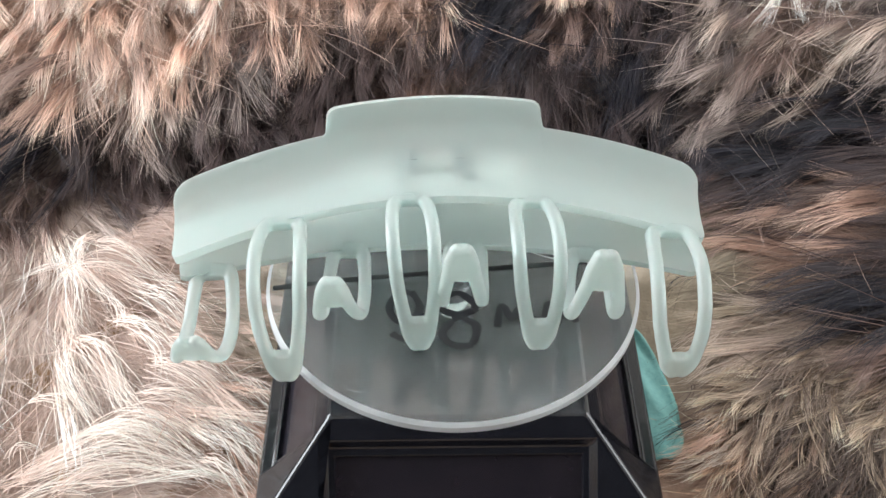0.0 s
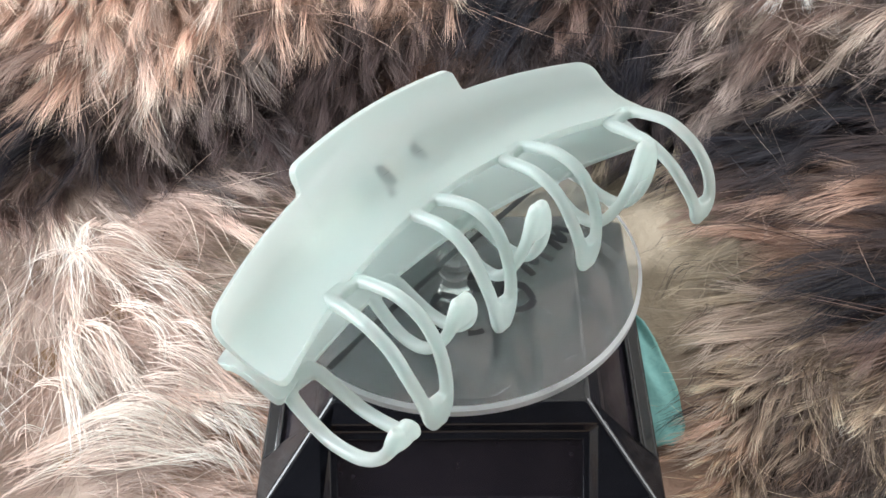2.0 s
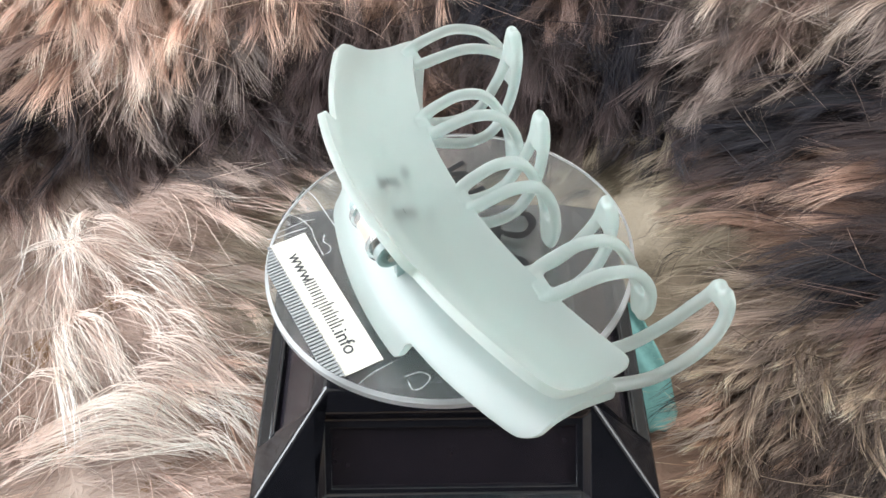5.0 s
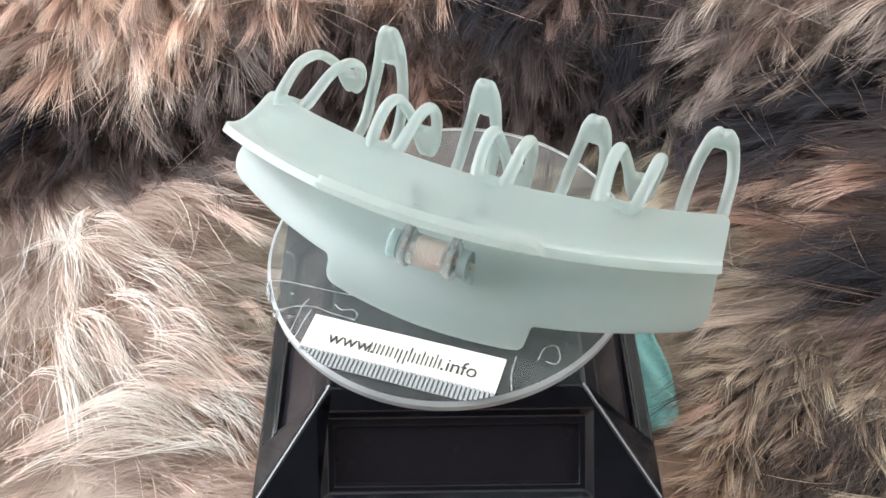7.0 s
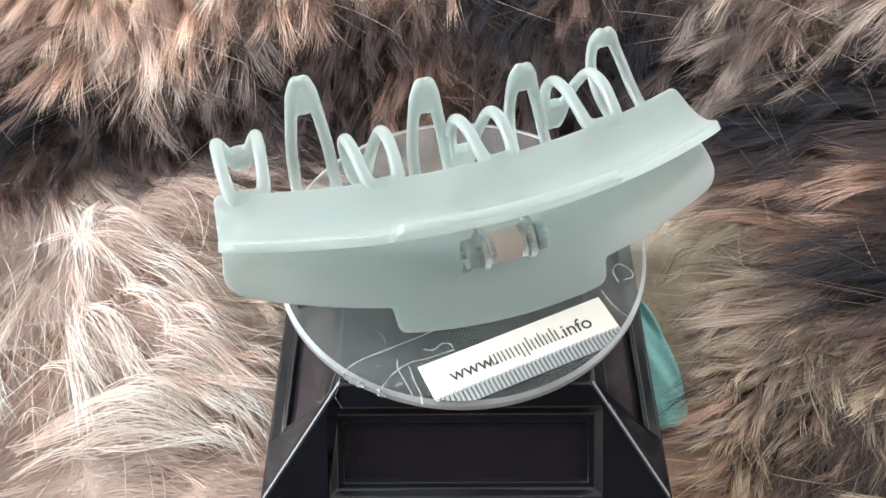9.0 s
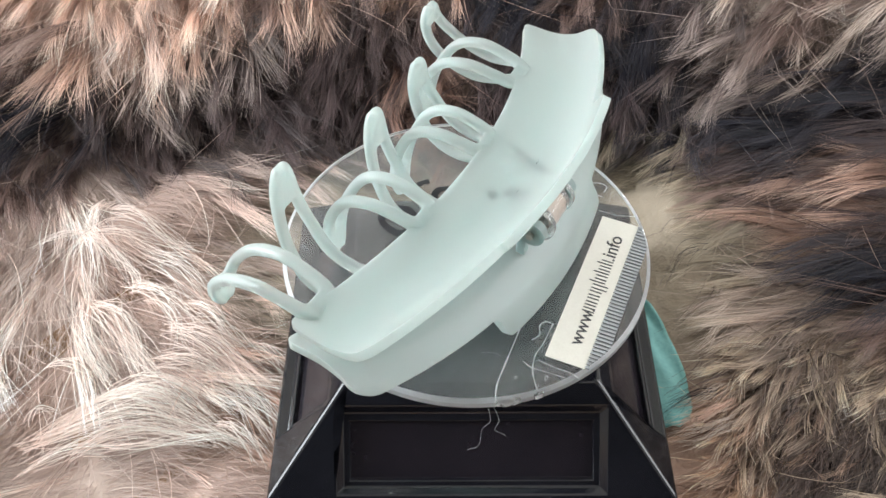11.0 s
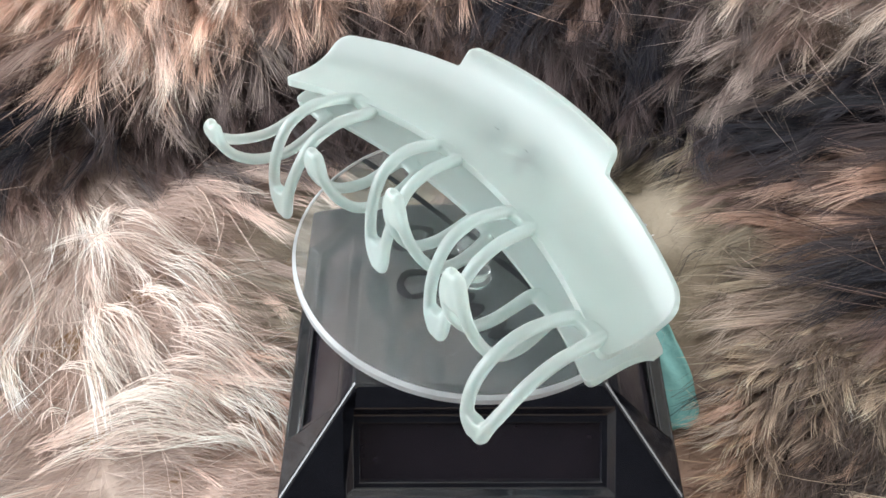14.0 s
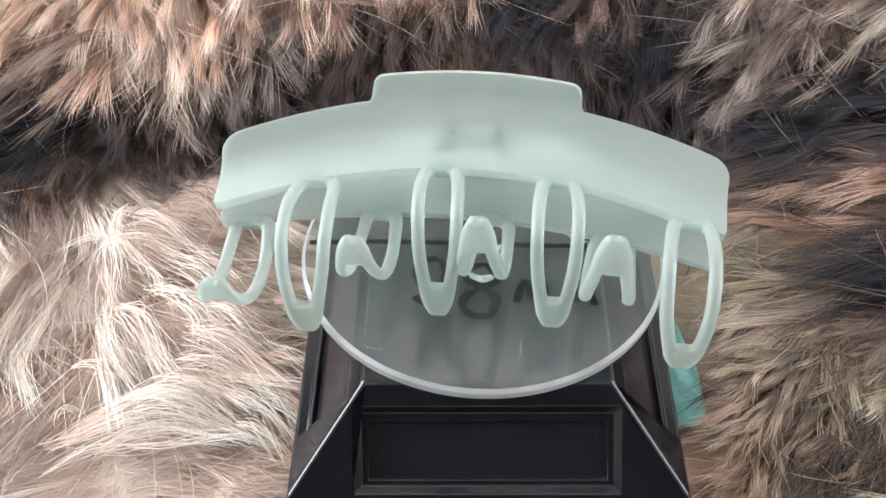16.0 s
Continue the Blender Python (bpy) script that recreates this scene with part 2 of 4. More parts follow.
def stand():
    ob = tagged(new("turntable_stand"), "glossy black plastic pyramid turntable base with sunk panels", "display stand")
    ob.location = (SX, SY, -0.0475)
    dz = 0.0475
    length = math.hypot(HB - HT, TOP - LOW)
    bm = bmesh.new()
    cells = []
    for q in range(4):
        turn = pose(0, 0, 0, 0, 0, 90 * q)

        def at(a, d, sink=0.0):
            k = d / length
            n = Vector((0, -(TOP - LOW), HB - HT)).normalized()
            p = Vector((a, -(HT + (HB - HT) * k), TOP + (LOW - TOP) * k + dz)) - n * sink
            return turn @ p

        d0, d1, w = 0.0055, length - 0.0014, 0.0306
        rims = [[(-HT, 0), (HT, 0), (HB, length), (-HB, length)],
                [(-w, d0), (w, d0), (w, d1), (-w, d1)]]
        sunk = [(-w + 0.0019, d0 + 0.0021, 0.0017), (w - 0.0019, d0 + 0.0021, 0.0017), (w - 0.0019, d1 - 0.0014, 0.0017), (-w + 0.0019, d1 - 0.0014, 0.0017)]
        deep = [(-w + 0.0032, d0 + 0.0042, 0.0018), (w - 0.0032, d0 + 0.0042, 0.0018), (w - 0.0032, d1 - 0.0030, 0.0018), (-w + 0.0032, d1 - 0.0030, 0.0018)]
        wall = [(a, d, 0.0034) for a, d, _ in deep]
        loops = [[bm.verts.new(at(*p)) for p in r] for r in (*rims, sunk, deep, wall)]
        for l0, l1 in zip(loops, loops[1:]):
            for k in range(4):
                bm.faces.new((l0[k], l0[(k + 1) % 4], l1[(k + 1) % 4], l1[k]))
        cells.append([at(a, d, 0.0031) for a, d, _ in deep])
    top = [bm.verts.new((sx * HT, sy * HT, TOP + dz)) for sx, sy in ((-1, -1), (1, -1), (1, 1), (-1, 1))]
    bm.faces.new(top)
    a = [bm.verts.new((sx * HB, sy * HB, LOW + dz)) for sx, sy in ((-1, -1), (1, -1), (1, 1), (-1, 1))]
    b = [bm.verts.new((sx * HB, sy * HB, 0)) for sx, sy in ((-1, -1), (1, -1), (1, 1), (-1, 1))]
    for k in range(4):
        bm.faces.new((a[k], b[k], b[(k + 1) % 4], a[(k + 1) % 4]))
    bm.faces.new(b[::-1])
    bmesh.ops.remove_doubles(bm, verts=bm.verts, dist=0.00005)
    bmesh.ops.recalc_face_normals(bm, faces=bm.faces)
    # broad rounded hips and top edges
    def outer(v):
        return max(abs(v.co.x), abs(v.co.y)) > HT - 0.0002 and abs(abs(v.co.x) - abs(v.co.y)) < 0.0002 and v.co.z > LOW + dz - 0.0005
    hips = [e for e in bm.edges if outer(e.verts[0]) and outer(e.verts[1])]
    bmesh.ops.bevel(bm, geom=hips, offset=0.0011, segments=4, profile=0.5, affect="EDGES", clamp_overlap=True)
    body = part("housing", bm, BLACK, ob)
    bev = body.modifiers.new("round", "BEVEL")
    bev.width, bev.segments, bev.limit_method, bev.angle_limit = 0.0007, 3, "ANGLE", radians(32)
    for c in cells:
        bm = bmesh.new()
        inner = [bm.verts.new(p) for p in c]
        n = (inner[1].co - inner[0].co).cross(inner[2].co - inner[0].co).normalized()
        under = [bm.verts.new(v.co + n * 0.0004 * (-1 if n.z > 0 else 1)) for v in inner]
        bm.faces.new(inner)
        bm.faces.new(under[::-1])
        for k in range(4):
            bm.faces.new((inner[k], under[k], under[(k + 1) % 4], inner[(k + 1) % 4]))
        bmesh.ops.recalc_face_normals(bm, faces=bm.faces)
        part("solar_panel", bm, CELL, ob, "dark brown-black solar panel")
    return ob


stand()

# Clear disc that turns on the stand, leaning a little
LEAN = Matrix.Rotation(radians(1.18), 4, "Y") @ Matrix.Rotation(radians(-2.64), 4, "X")
RAD = 0.043


def disc():
    ob = tagged(new("turntable_disc"), "scratched clear acrylic disc with handwritten marker strokes", "turntable disc")
    bm = bmesh.new()
    n, rings = 160, []
    for r, z in ((RAD - 0.0009, 0.0), (RAD, -0.0007), (RAD, -0.0022), (RAD - 0.0004, -0.0026)):
        rings.append([bm.verts.new((r * math.cos(2 * math.pi * k / n), r * math.sin(2 * math.pi * k / n), z)) for k in range(n)])
    for r0, r1 in zip(rings, rings[1:]):
        for k in range(n):
            bm.faces.new((r0[k], r1[k], r1[(k + 1) % n], r0[(k + 1) % n])).material_index = 1
    bm.faces.new(rings[0])
    bm.faces.new(rings[-1][::-1])
    bmesh.ops.transform(bm, matrix=LEAN, verts=bm.verts)
    plate = part("plate", bm, ACRYLIC, ob)
    plate.data.materials.append(EDGE)
    plate.visible_shadow = False
    # spindle below the plate
    bm = bmesh.new()
    prof = [(0.0, -0.0027), (0.0040, -0.0027), (0.0042, -0.0033), (0.0036, -0.0044), (0.0036, -0.0095), (0.0042, -0.0105), (0.0042, -0.0112), (0.0, -0.0112)]
    loops = [[bm.verts.new((r * math.cos(k * math.pi / 16), r * math.sin(k * math.pi / 16), z)) for k in range(32)] for r, z in prof[1:-1]]
    for r0, r1 in zip(loops, loops[1:]):
        for k in range(32):
            bm.faces.new((r0[k], r1[k], r1[(k + 1) % 32], r0[(k + 1) % 32]))
    bm.faces.new(loops[0])
    bm.faces.new(loops[-1][::-1])
    spin = part("spindle", bm, ACRYLIC, ob, "clear plastic spindle", smooth=False)
    spin.visible_shadow = False
    bm = bmesh.new()
    loops = []
    for r, z in ((0.0044, 0.00005), (0.0044, 0.0012), (0.0038, 0.0021), (0.0022, 0.0025)):
        loops.append([bm.verts.new((r * math.cos(k * math.pi / 16), r * math.sin(k * math.pi / 16), z)) for k in range(32)])
    for r0, r1 in zip(loops, loops[1:]):
        for k in range(32):
            bm.faces.new((r0[k], r0[(k + 1) % 32], r1[(k + 1) % 32], r1[k]))
    bm.faces.new(loops[-1])
    bm.faces.new(loops[0][::-1])
    knob = part("knob", bm, KNOB, ob, "clear plastic knob on the disc's centre")
    knob.visible_shadow = False
    # scratches and torn tape edges
    rng = random.Random(4)
    for i in range(26):
        a, r = rng.uniform(0, 6.283), RAD * math.sqrt(rng.uniform(0.05, 0.9))
        x, y, h, ln = r * math.cos(a), r * math.sin(a), rng.uniform(0, 6.283), rng.uniform(0.001, 0.006)
        keys = [(x + ln * t * math.cos(h + 0.5 * t) + rng.gauss(0, 0.0003), y + ln * t * math.sin(h + 0.5 * t) + rng.gauss(0, 0.0003), 0.00006) for t in (0, 0.33, 0.66, 1)]
        if max(math.hypot(k[0], k[1]) for k in keys) > RAD - 0.001:
            continue
        bm = bmesh.new()
        pts = glide(keys, 10)
        tube(bm, pts, [0.00003 + 0.00003 * rng.random() for _ in pts], 6, 0.5, (0.6, 0.8, 0))
        bmesh.ops.transform(bm, matrix=LEAN, verts=bm.verts)
        part("scratch", bm, SCUFF, ob)
    for keys in (((35.1, 25.8), (31, 24), (24.7, 23), (17.8, 22), (14.8, 21.5), (4, 19.5)), ((28.1, 32.1), (24.5, 29.2), (20.4, 27.7), (16.7, 27.8), (10.5, 27.4)),
                 ((22.8, 26.1), (23.4, 28.4), (23, 30.6), (22.2, 35.6)), ((20.9, 28.7), (20.9, 32.5), (20.5, 35.9), (21, 38.4)),
                 ((16.9, 25.2), (14.8, 26.1), (12.6, 25.1), (10.9, 25.7), (10.6, 26.9)), ((-26, 22.4), (-26.8, 26.8), (-28.5, 30.7)),
                 ((-30.6, 21.3), (-30.7, 17.9), (-32.8, 16.4), (-34.6, 18.8), (-34.3, 20.8), (-32.2, 21)),
                 ((36, 4), (30, 6.5), (24, 6), (17, 9)), ((-38, 8), (-33, 9.5), (-27, 8.8))):
        bm = bmesh.new()
        pts = glide([(x / 1000, y / 1000, 0.00006) for x, y in keys], 22)
        tube(bm, pts, [0.00008 + 0.00014 * rng.random() for _ in pts], 6, 0.3, (0.6, 0.8, 0))
        bmesh.ops.transform(bm, matrix=LEAN, verts=bm.verts)
        part("tape_edge", bm, GLUE, ob, "torn edge of clear tape")
    for x, y, r in ((24.3, 32.3, 0.75), (26.8, 31.5, 0.5), (30, 27.4, 0.35), (27.3, 26.6, 0.5)):
        bm = bmesh.new()
        ring = [bm.verts.new(LEAN @ (Vector((x + r * (1 + 0.25 * math.sin(k * 2.3)) * math.cos(k * math.pi / 8), y + 0.7 * r * (1 + 0.2 * math.cos(k * 1.7)) * math.sin(k * math.pi / 8), 0.05)) / 1000)) for k in range(16)]
        up = bmesh.ops.extrude_face_region(bm, geom=[bm.faces.new(ring)])["geom"]
        bmesh.ops.translate(bm, verts=[g for g in up if isinstance(g, bmesh.types.BMVert)], vec=(0, 0, 0.00004))
        bmesh.ops.recalc_face_normals(bm, faces=bm.faces)
        part("glue_spot", bm, SMEAR, ob, "dried glue spot")
    bm = bmesh.new()
    for i in range(150):
        a, r, e = rng.uniform(0, 6.283), RAD * math.sqrt(rng.uniform(0, 0.95)), rng.uniform(0.00004, 0.00013)
        bmesh.ops.create_icosphere(bm, subdivisions=1, radius=e, matrix=LEAN @ Matrix.Translation((r * math.cos(a), r * math.sin(a), 0.00004)) @ Matrix.Diagonal((1, 1, 0.4, 1)))
    tagged(part("dust", bm, SCUFF, ob, "pale dust specks"), kind="stuff")
    # frayed tape on the rim
    for a, turn, size in ((37, 8, 2.4), (42, -6, 3.6), (47, 10, 1.8)):
        bm = bmesh.new()
        rows = []
        for i in range(7):
            t = i / 6
            b = radians(a + turn * 0.2 + size * 1.6 * (t - 0.5))
            wide = 0.0006 * math.sin(math.pi * (0.1 + 0.8 * t)) * (1 + 0.4 * math.sin(i * 2.1 + a))
            rows.append([bm.verts.new(LEAN @ Vector(((RAD + o * wide) * math.cos(b), (RAD + o * wide) * math.sin(b), -0.0004 - o * 0.0009 + 0.0002 * math.sin(i * 1.9 + a)))) for o in (-0.3, 0.5, 1.2)])
        for r0, r1 in zip(rows, rows[1:]):
            for k in range(2):
                bm.faces.new((r0[k], r1[k], r1[k + 1], r0[k + 1]))
        flake = part("tape_flake", bm, SMEAR, ob, "frayed flake of clear tape", smooth=True)
        flake.modifiers.new("thick", "SOLIDIFY").thickness = 0.00008

    def stroke(*keys, wide=0.0009):
        bm = bmesh.new()
        pts = glide([(x / 1000, y / 1000, 0.00016) for x, y in keys], 12 * len(keys))
        tube(bm, pts, [wide * (0.92 + 0.1 * math.sin(i * 0.31)) for i in range(len(pts))], 8, 0.1, (0.7, 0.7, 0))
        bmesh.ops.transform(bm, matrix=LEAN, verts=bm.verts)
        part("marker_stroke", bm, MARKER, ob)

    for keys in (((36, 24.4, -2.7), (37.6, 26, -5), (37.8, 24.2, -9), (40.2, 24.8, -11.5), (41, 22.4, -14)), ((35, 25, -2.8), (36.5, 27.4, -5), (37.2, 27, -8), (36.2, 29, -10))):
        bm = bmesh.new()
        pts = glide([Vector(k) / 1000 for k in keys], 24)
        tube(bm, pts, [0.00003] * len(pts), 5, 1.0, (0, 0, 1))
        part("lint_thread", bm, SCUFF, ob, "loose thread of grey lint", smooth=True)
    stroke((-41.2, -4.2), (-30, -2.2), (-18.5, -0.6), (10, 2.6), (40.2, 5.7), wide=0.0008)
    stroke((-13.6, -18), (-12.2, -19.2), (-10.6, -19.8), wide=0.0008)
    stroke((-10, -5), (-13.2, -6.6), (-14.4, -10.6), (-12.4, -14.4), (-9, -13.8), (-7.6, -9.6), (-9.6, -5.2))
    stroke((4.4, -8.4), (1, -5.6), (-2.6, -8), (-2.3, -11), (1.5, -13), (5, -16), (3.6, -21.2), (-0.4, -21.3), (-2.6, -17.6), (0.5, -13.4), (4.6, -10.6), (4.2, -8.2), wide=0.001)
    stroke((9.6, -16.1), (10.4, -10.4), (11.4, -10), (12.9, -13.4), (14.6, -10.4), (15.6, -11), (16.3, -15.8))
    stroke((20.3, -14.8), (20.9, -9.8), (21.8, -9.4), (23, -13.4), (24.5, -9.2), (25.6, -9.6), (27.2, -14.6))
    return ob


# Paper strip with its web line and grey comb edge, stuck on the disc
def strip():
    ob = tagged(new("paper_label"), "white paper strip with a web address, taped on the disc", "label")
    base = LEAN @ Matrix.Translation((-0.0032, 0.0313, 0.0)) @ pose(0, 0, 0, 0, 0, 187.2)
    bm = bmesh.new()
    box(bm, -0.0221, 0.0221, -0.0046, 0.0046, 0.0001, 0.0003, base)
    part("paper", bm, PAPER, ob)
    bm = bmesh.new()
    box(bm, -0.00031, 0.00031, -1.0, 0.0, 0.0001, 0.00034)
    me = bpy.data.meshes.new("comb_tooth")
    bm.to_mesh(me)
    bm.free()
    me.materials.append(TICK)
    tape = bmesh.new()
    lane = []
    for i in range(44):
        t = new("comb_tooth", me)
        t.parent = ob
        x = -0.0216 + i * 0.001005
        # the comb follows the round of the disc near its ends
        reach = 0.0037
        while (base @ Vector((x, -0.0043 - reach, 0))).to_2d().length > RAD - 0.0006 and reach > 0.001:
            reach -= 0.0001
        t.matrix_local = base @ pose(x, -0.0043, 0.0002, 0, 0, 0) @ Matrix.Diagonal((1, reach, 1, 1))
        lane.append([tape.verts.new(base @ Vector((x, -0.0042, 0.0002))), tape.verts.new(base @ Vector((x, -0.0042 - reach, 0.0002)))])
    for l0, l1 in zip(lane, lane[1:]):
        tape.faces.new((l0[0], l0[1], l1[1], l1[0]))
    backing = part("tape_backing", tape, TAPE, ob, "grey matt backing of the comb edge")
    backing.modifiers.new("thick", "SOLIDIFY").thickness = 0.0001

    def words(text, x, size):
        cu = bpy.data.curves.new("writing", "FONT")
        cu.body, cu.size, cu.extrude = text, size, 0.00006
        tmp = new("writing_source", cu)
        bpy.context.view_layer.update()
        me = bpy.data.meshes.new_from_object(tmp.evaluated_get(bpy.context.evaluated_depsgraph_get()))
        bpy.data.objects.remove(tmp)
        bm = bmesh.new()
        bm.from_mesh(me)
        seen, blobs = set(), []
        for v in bm.verts:
            if v in seen:
                continue
            blob, todo = set(), [v]
            while todo:
                w = todo.pop()
                if w not in blob:
                    blob.add(w)
                    todo += [e.other_vert(w) for e in w.link_edges]
            seen |= blob
            x0, x1 = min(w.co.x for w in blob), max(w.co.x for w in blob)
            twin = next((b for b in blobs if b[0] < (x0 + x1) / 2 < b[1]), None)
            if twin:
                twin[2].update(blob)
            else:
                blobs.append([x0, x1, blob])
        for _, _, blob in blobs:
            letter = bm.copy()
            letter.verts.ensure_lookup_table()
            index = {w.index for w in blob}
            bmesh.ops.delete(letter, geom=[w for w in letter.verts if w.index not in index], context="VERTS")
            part("letter", letter, INK, ob).matrix_local = base @ pose(x, -0.0019, 0.00036)
        bm.free()

    words("www.", -0.0168, 0.0046)
    words(".info", 0.0090, 0.0047)
    # the shop's name, as plain bars
    x = -0.0072
    for gap, low, high, stems in ((0.95, 0, 2.7, 3), (1.1, 0, 2.7, 2), (1.15, 0, 2.7, 2), (1.1, -0.9, 2.7, 2), (0.9, 0, 3.7, 1), (1.05, 0, 2.7, 2),
                                  (0.9, 0, 3.6, 1), (1.0, 0, 2.7, 2), (0.9, 0, 3.6, 1), (0.9, 0, 2.7, 1)):
        for k in range(stems):
            bm = bmesh.new()
            box(bm, x, x + 0.00026, -0.0019 + low / 1000, -0.0019 + high / 1000, 0.0003, 0.00042, base)
            part("print_bar", bm, INK, ob)
            x += gap / 1000 if k < stems - 1 else 0.00094
    return ob


# Hair claw: two like jaws on a sprung hinge, lying on its side
PROFILE = [(-0.3, 7.2), (3, 6.7), (7, 6.2), (11, 6.3), (15, 7.4), (18, 9.2), (20.8, 11.7), (22.4, 14.2), (23.5, 16.8)]
HALF, EDGE_S = 56.6, 6.0


def shell(u, s):
    """A jaw's middle surface: u along its length, s down its profile, in mm."""
    k = max(0, min(int(s), len(PROFILE) - 2))
    t = s - k
    pts = [PROFILE[max(0, min(i, len(PROFILE) - 1))] for i in (k - 1, k, k + 1, k + 2)]
    (a, b, c, d) = [Vector(p) for p in pts]
    p = 0.5 * (2 * b + (c - a) * t + (2 * a - 5 * b + 4 * c - d) * t * t + (3 * b - a - 3 * c + d) * t ** 3)
    bend = 0.0042 + 0.0002 * s / EDGE_S
    return Vector((u, p.x - bend * u * u, p.y - 0.0011 * u * u)) / 1000


def jaw(name, tips, parent, facing, yaw=0.0):
    twist = Matrix.Rotation(radians(yaw), 4, "Z")
    turn = twist @ Matrix.Rotation(0 if facing > 0 else math.pi, 4, "Y")
    us = [0.0, 4, 8, 12, 16, 19, 21, 22, 22.8, 23.4, 23.8, 24.05, 24.2, 24.5, 25, 26, 28, 32, 36, 40, 44, 48, 51, 53, 54.2, 55, 55.8, 56.5, 57.1, 57.5, 57.7]
    us = [-u for u in us[:0:-1]] + us
    rows = 26
    bm = bmesh.new()
    grid = []
    for u in us:
        a = abs(u)
        hi = EDGE_S
        if a <= 24.05:
            c = max(0, a - 21.4) / 2.65
            hi = EDGE_S + 2.0 - 0.95 * (1 - math.sqrt(max(0, 1 - c * c)))
        elif a < 25:
            hi = EDGE_S + {24.2: 0.35, 24.5: 0.1}.get(a, 0.0)
        lo = 0.0
        if a > 53:
            c = (a - 53) / 4.7
            hi -= 1.1 * (1 - math.sqrt(max(0, 1 - c ** 2.4)))
            lo += 0.8 * (1 - math.sqrt(max(0, 1 - c ** 2.6)))
        line = []
        for i in range(rows):
            s = lo + (hi - lo) * i / (rows - 1)
            uu = u
            if a > 51:
                uu = math.copysign(51 + (a - 51) * (1 - 0.36 * max(0, 1 - s / EDGE_S)), u)
            line.append(bm.verts.new(shell(uu, s)))
        grid.append(line)
    for c0, c1 in zip(grid, grid[1:]):
        for i in range(rows - 1):
            bm.faces.new((c0[i], c1[i], c1[i + 1], c0[i + 1]))
    bmesh.ops.transform(bm, matrix=turn, verts=bm.verts)
    bmesh.ops.recalc_face_normals(bm, faces=bm.faces)
    ob = part(name, bm, MINT, parent, smooth=True)
    so = ob.modifiers.new("thick", "SOLIDIFY")
    so.thickness, so.offset = 0.0019, 0.0
    be = ob.modifiers.new("round", "BEVEL")
    be.width, be.segments, be.limit_method, be.angle_limit = 0.0007, 3, "ANGLE", radians(50)
    for base_u, tip in tips:
        root = shell(base_u, 0.0) * 1000
        inner = shell(base_u, 0.8) * 1000
        tu, tv, tw = twist @ Vector(tip)
        dv, dw = tv - root.y, abs(tw - root.z)
        keys = [(base_u, inner.y, inner.z), (base_u, root.y, root.z)]
        for f, lift, drop in ((0.2, 1.6, 0), (0.45, 2.6, 0), (0.72, 0.4, 0), (0.91, 0, 0.3), (1.0, 0, 0.66), (1.0, 0, 1.0)):
            keys.append((base_u + (tu - base_u) * f, root.y + dv * f, root.z + lift - dw * drop))
        path = glide([Vector(k) / 1000 for k in keys], 44)
        bm = bmesh.new()
        for side in (-1, 1):
            pts, radii = [], []
            for i, p in enumerate(path):
                f = i / 43
                spread = (2.7 + 1.5 * math.sin(math.pi * min(1, f / 0.95) ** 1.1)) * (1.1 if abs(base_u) > 30 else 1.0)
                if f > 0.66:
                    spread *= 1 - 0.5 * ((f - 0.66) / 0.34) ** 1.5
                if f > 0.9:
                    spread *= 1 - 0.95 * ((f - 0.9) / 0.1) ** 1.8
                pts.append(p + Vector((side * spread / 1000, 0, 0)))
                radii.append((1.52 + 0.35 * max(0, 1 - f / 0.3)) * min(1, 0.3 + f / 0.26) / 1000 + ( 0.3 * max(0, (f - 0.8) / 0.2)) / 1000 - (0.0006 if i == 43 else 0))
            tube(bm, pts, radii, 12, 0.86)
        # flat web between the legs at root and point
        tube(bm, path[1:9], [0.0032, 0.0036, 0.0037, 0.0037, 0.0037, 0.0037, 0.0037, 0.0036], 14, 0.3)
        tube(bm, path[36:], [0.0030, 0.0032, 0.0031, 0.0030, 0.0028, 0.0026, 0.0022, 0.0015], 14, 0.5)
        bmesh.ops.transform(bm, matrix=turn, verts=bm.verts)
        t = part("tooth", bm, MINT, ob, smooth=True)
        re = t.modifiers.new("melt", "REMESH")
        re.mode, re.voxel_size, re.use_smooth_shade = "VOXEL", 0.00042, True
        sm = t.modifiers.new("soft", "SMOOTH")
        sm.factor, sm.iterations = 0.5, 6
    return ob


CLAW = Matrix.Translation((-0.0032, 0.0, 0.0172)) @ pose(0, 0, 0, 0, 0, 2.0)


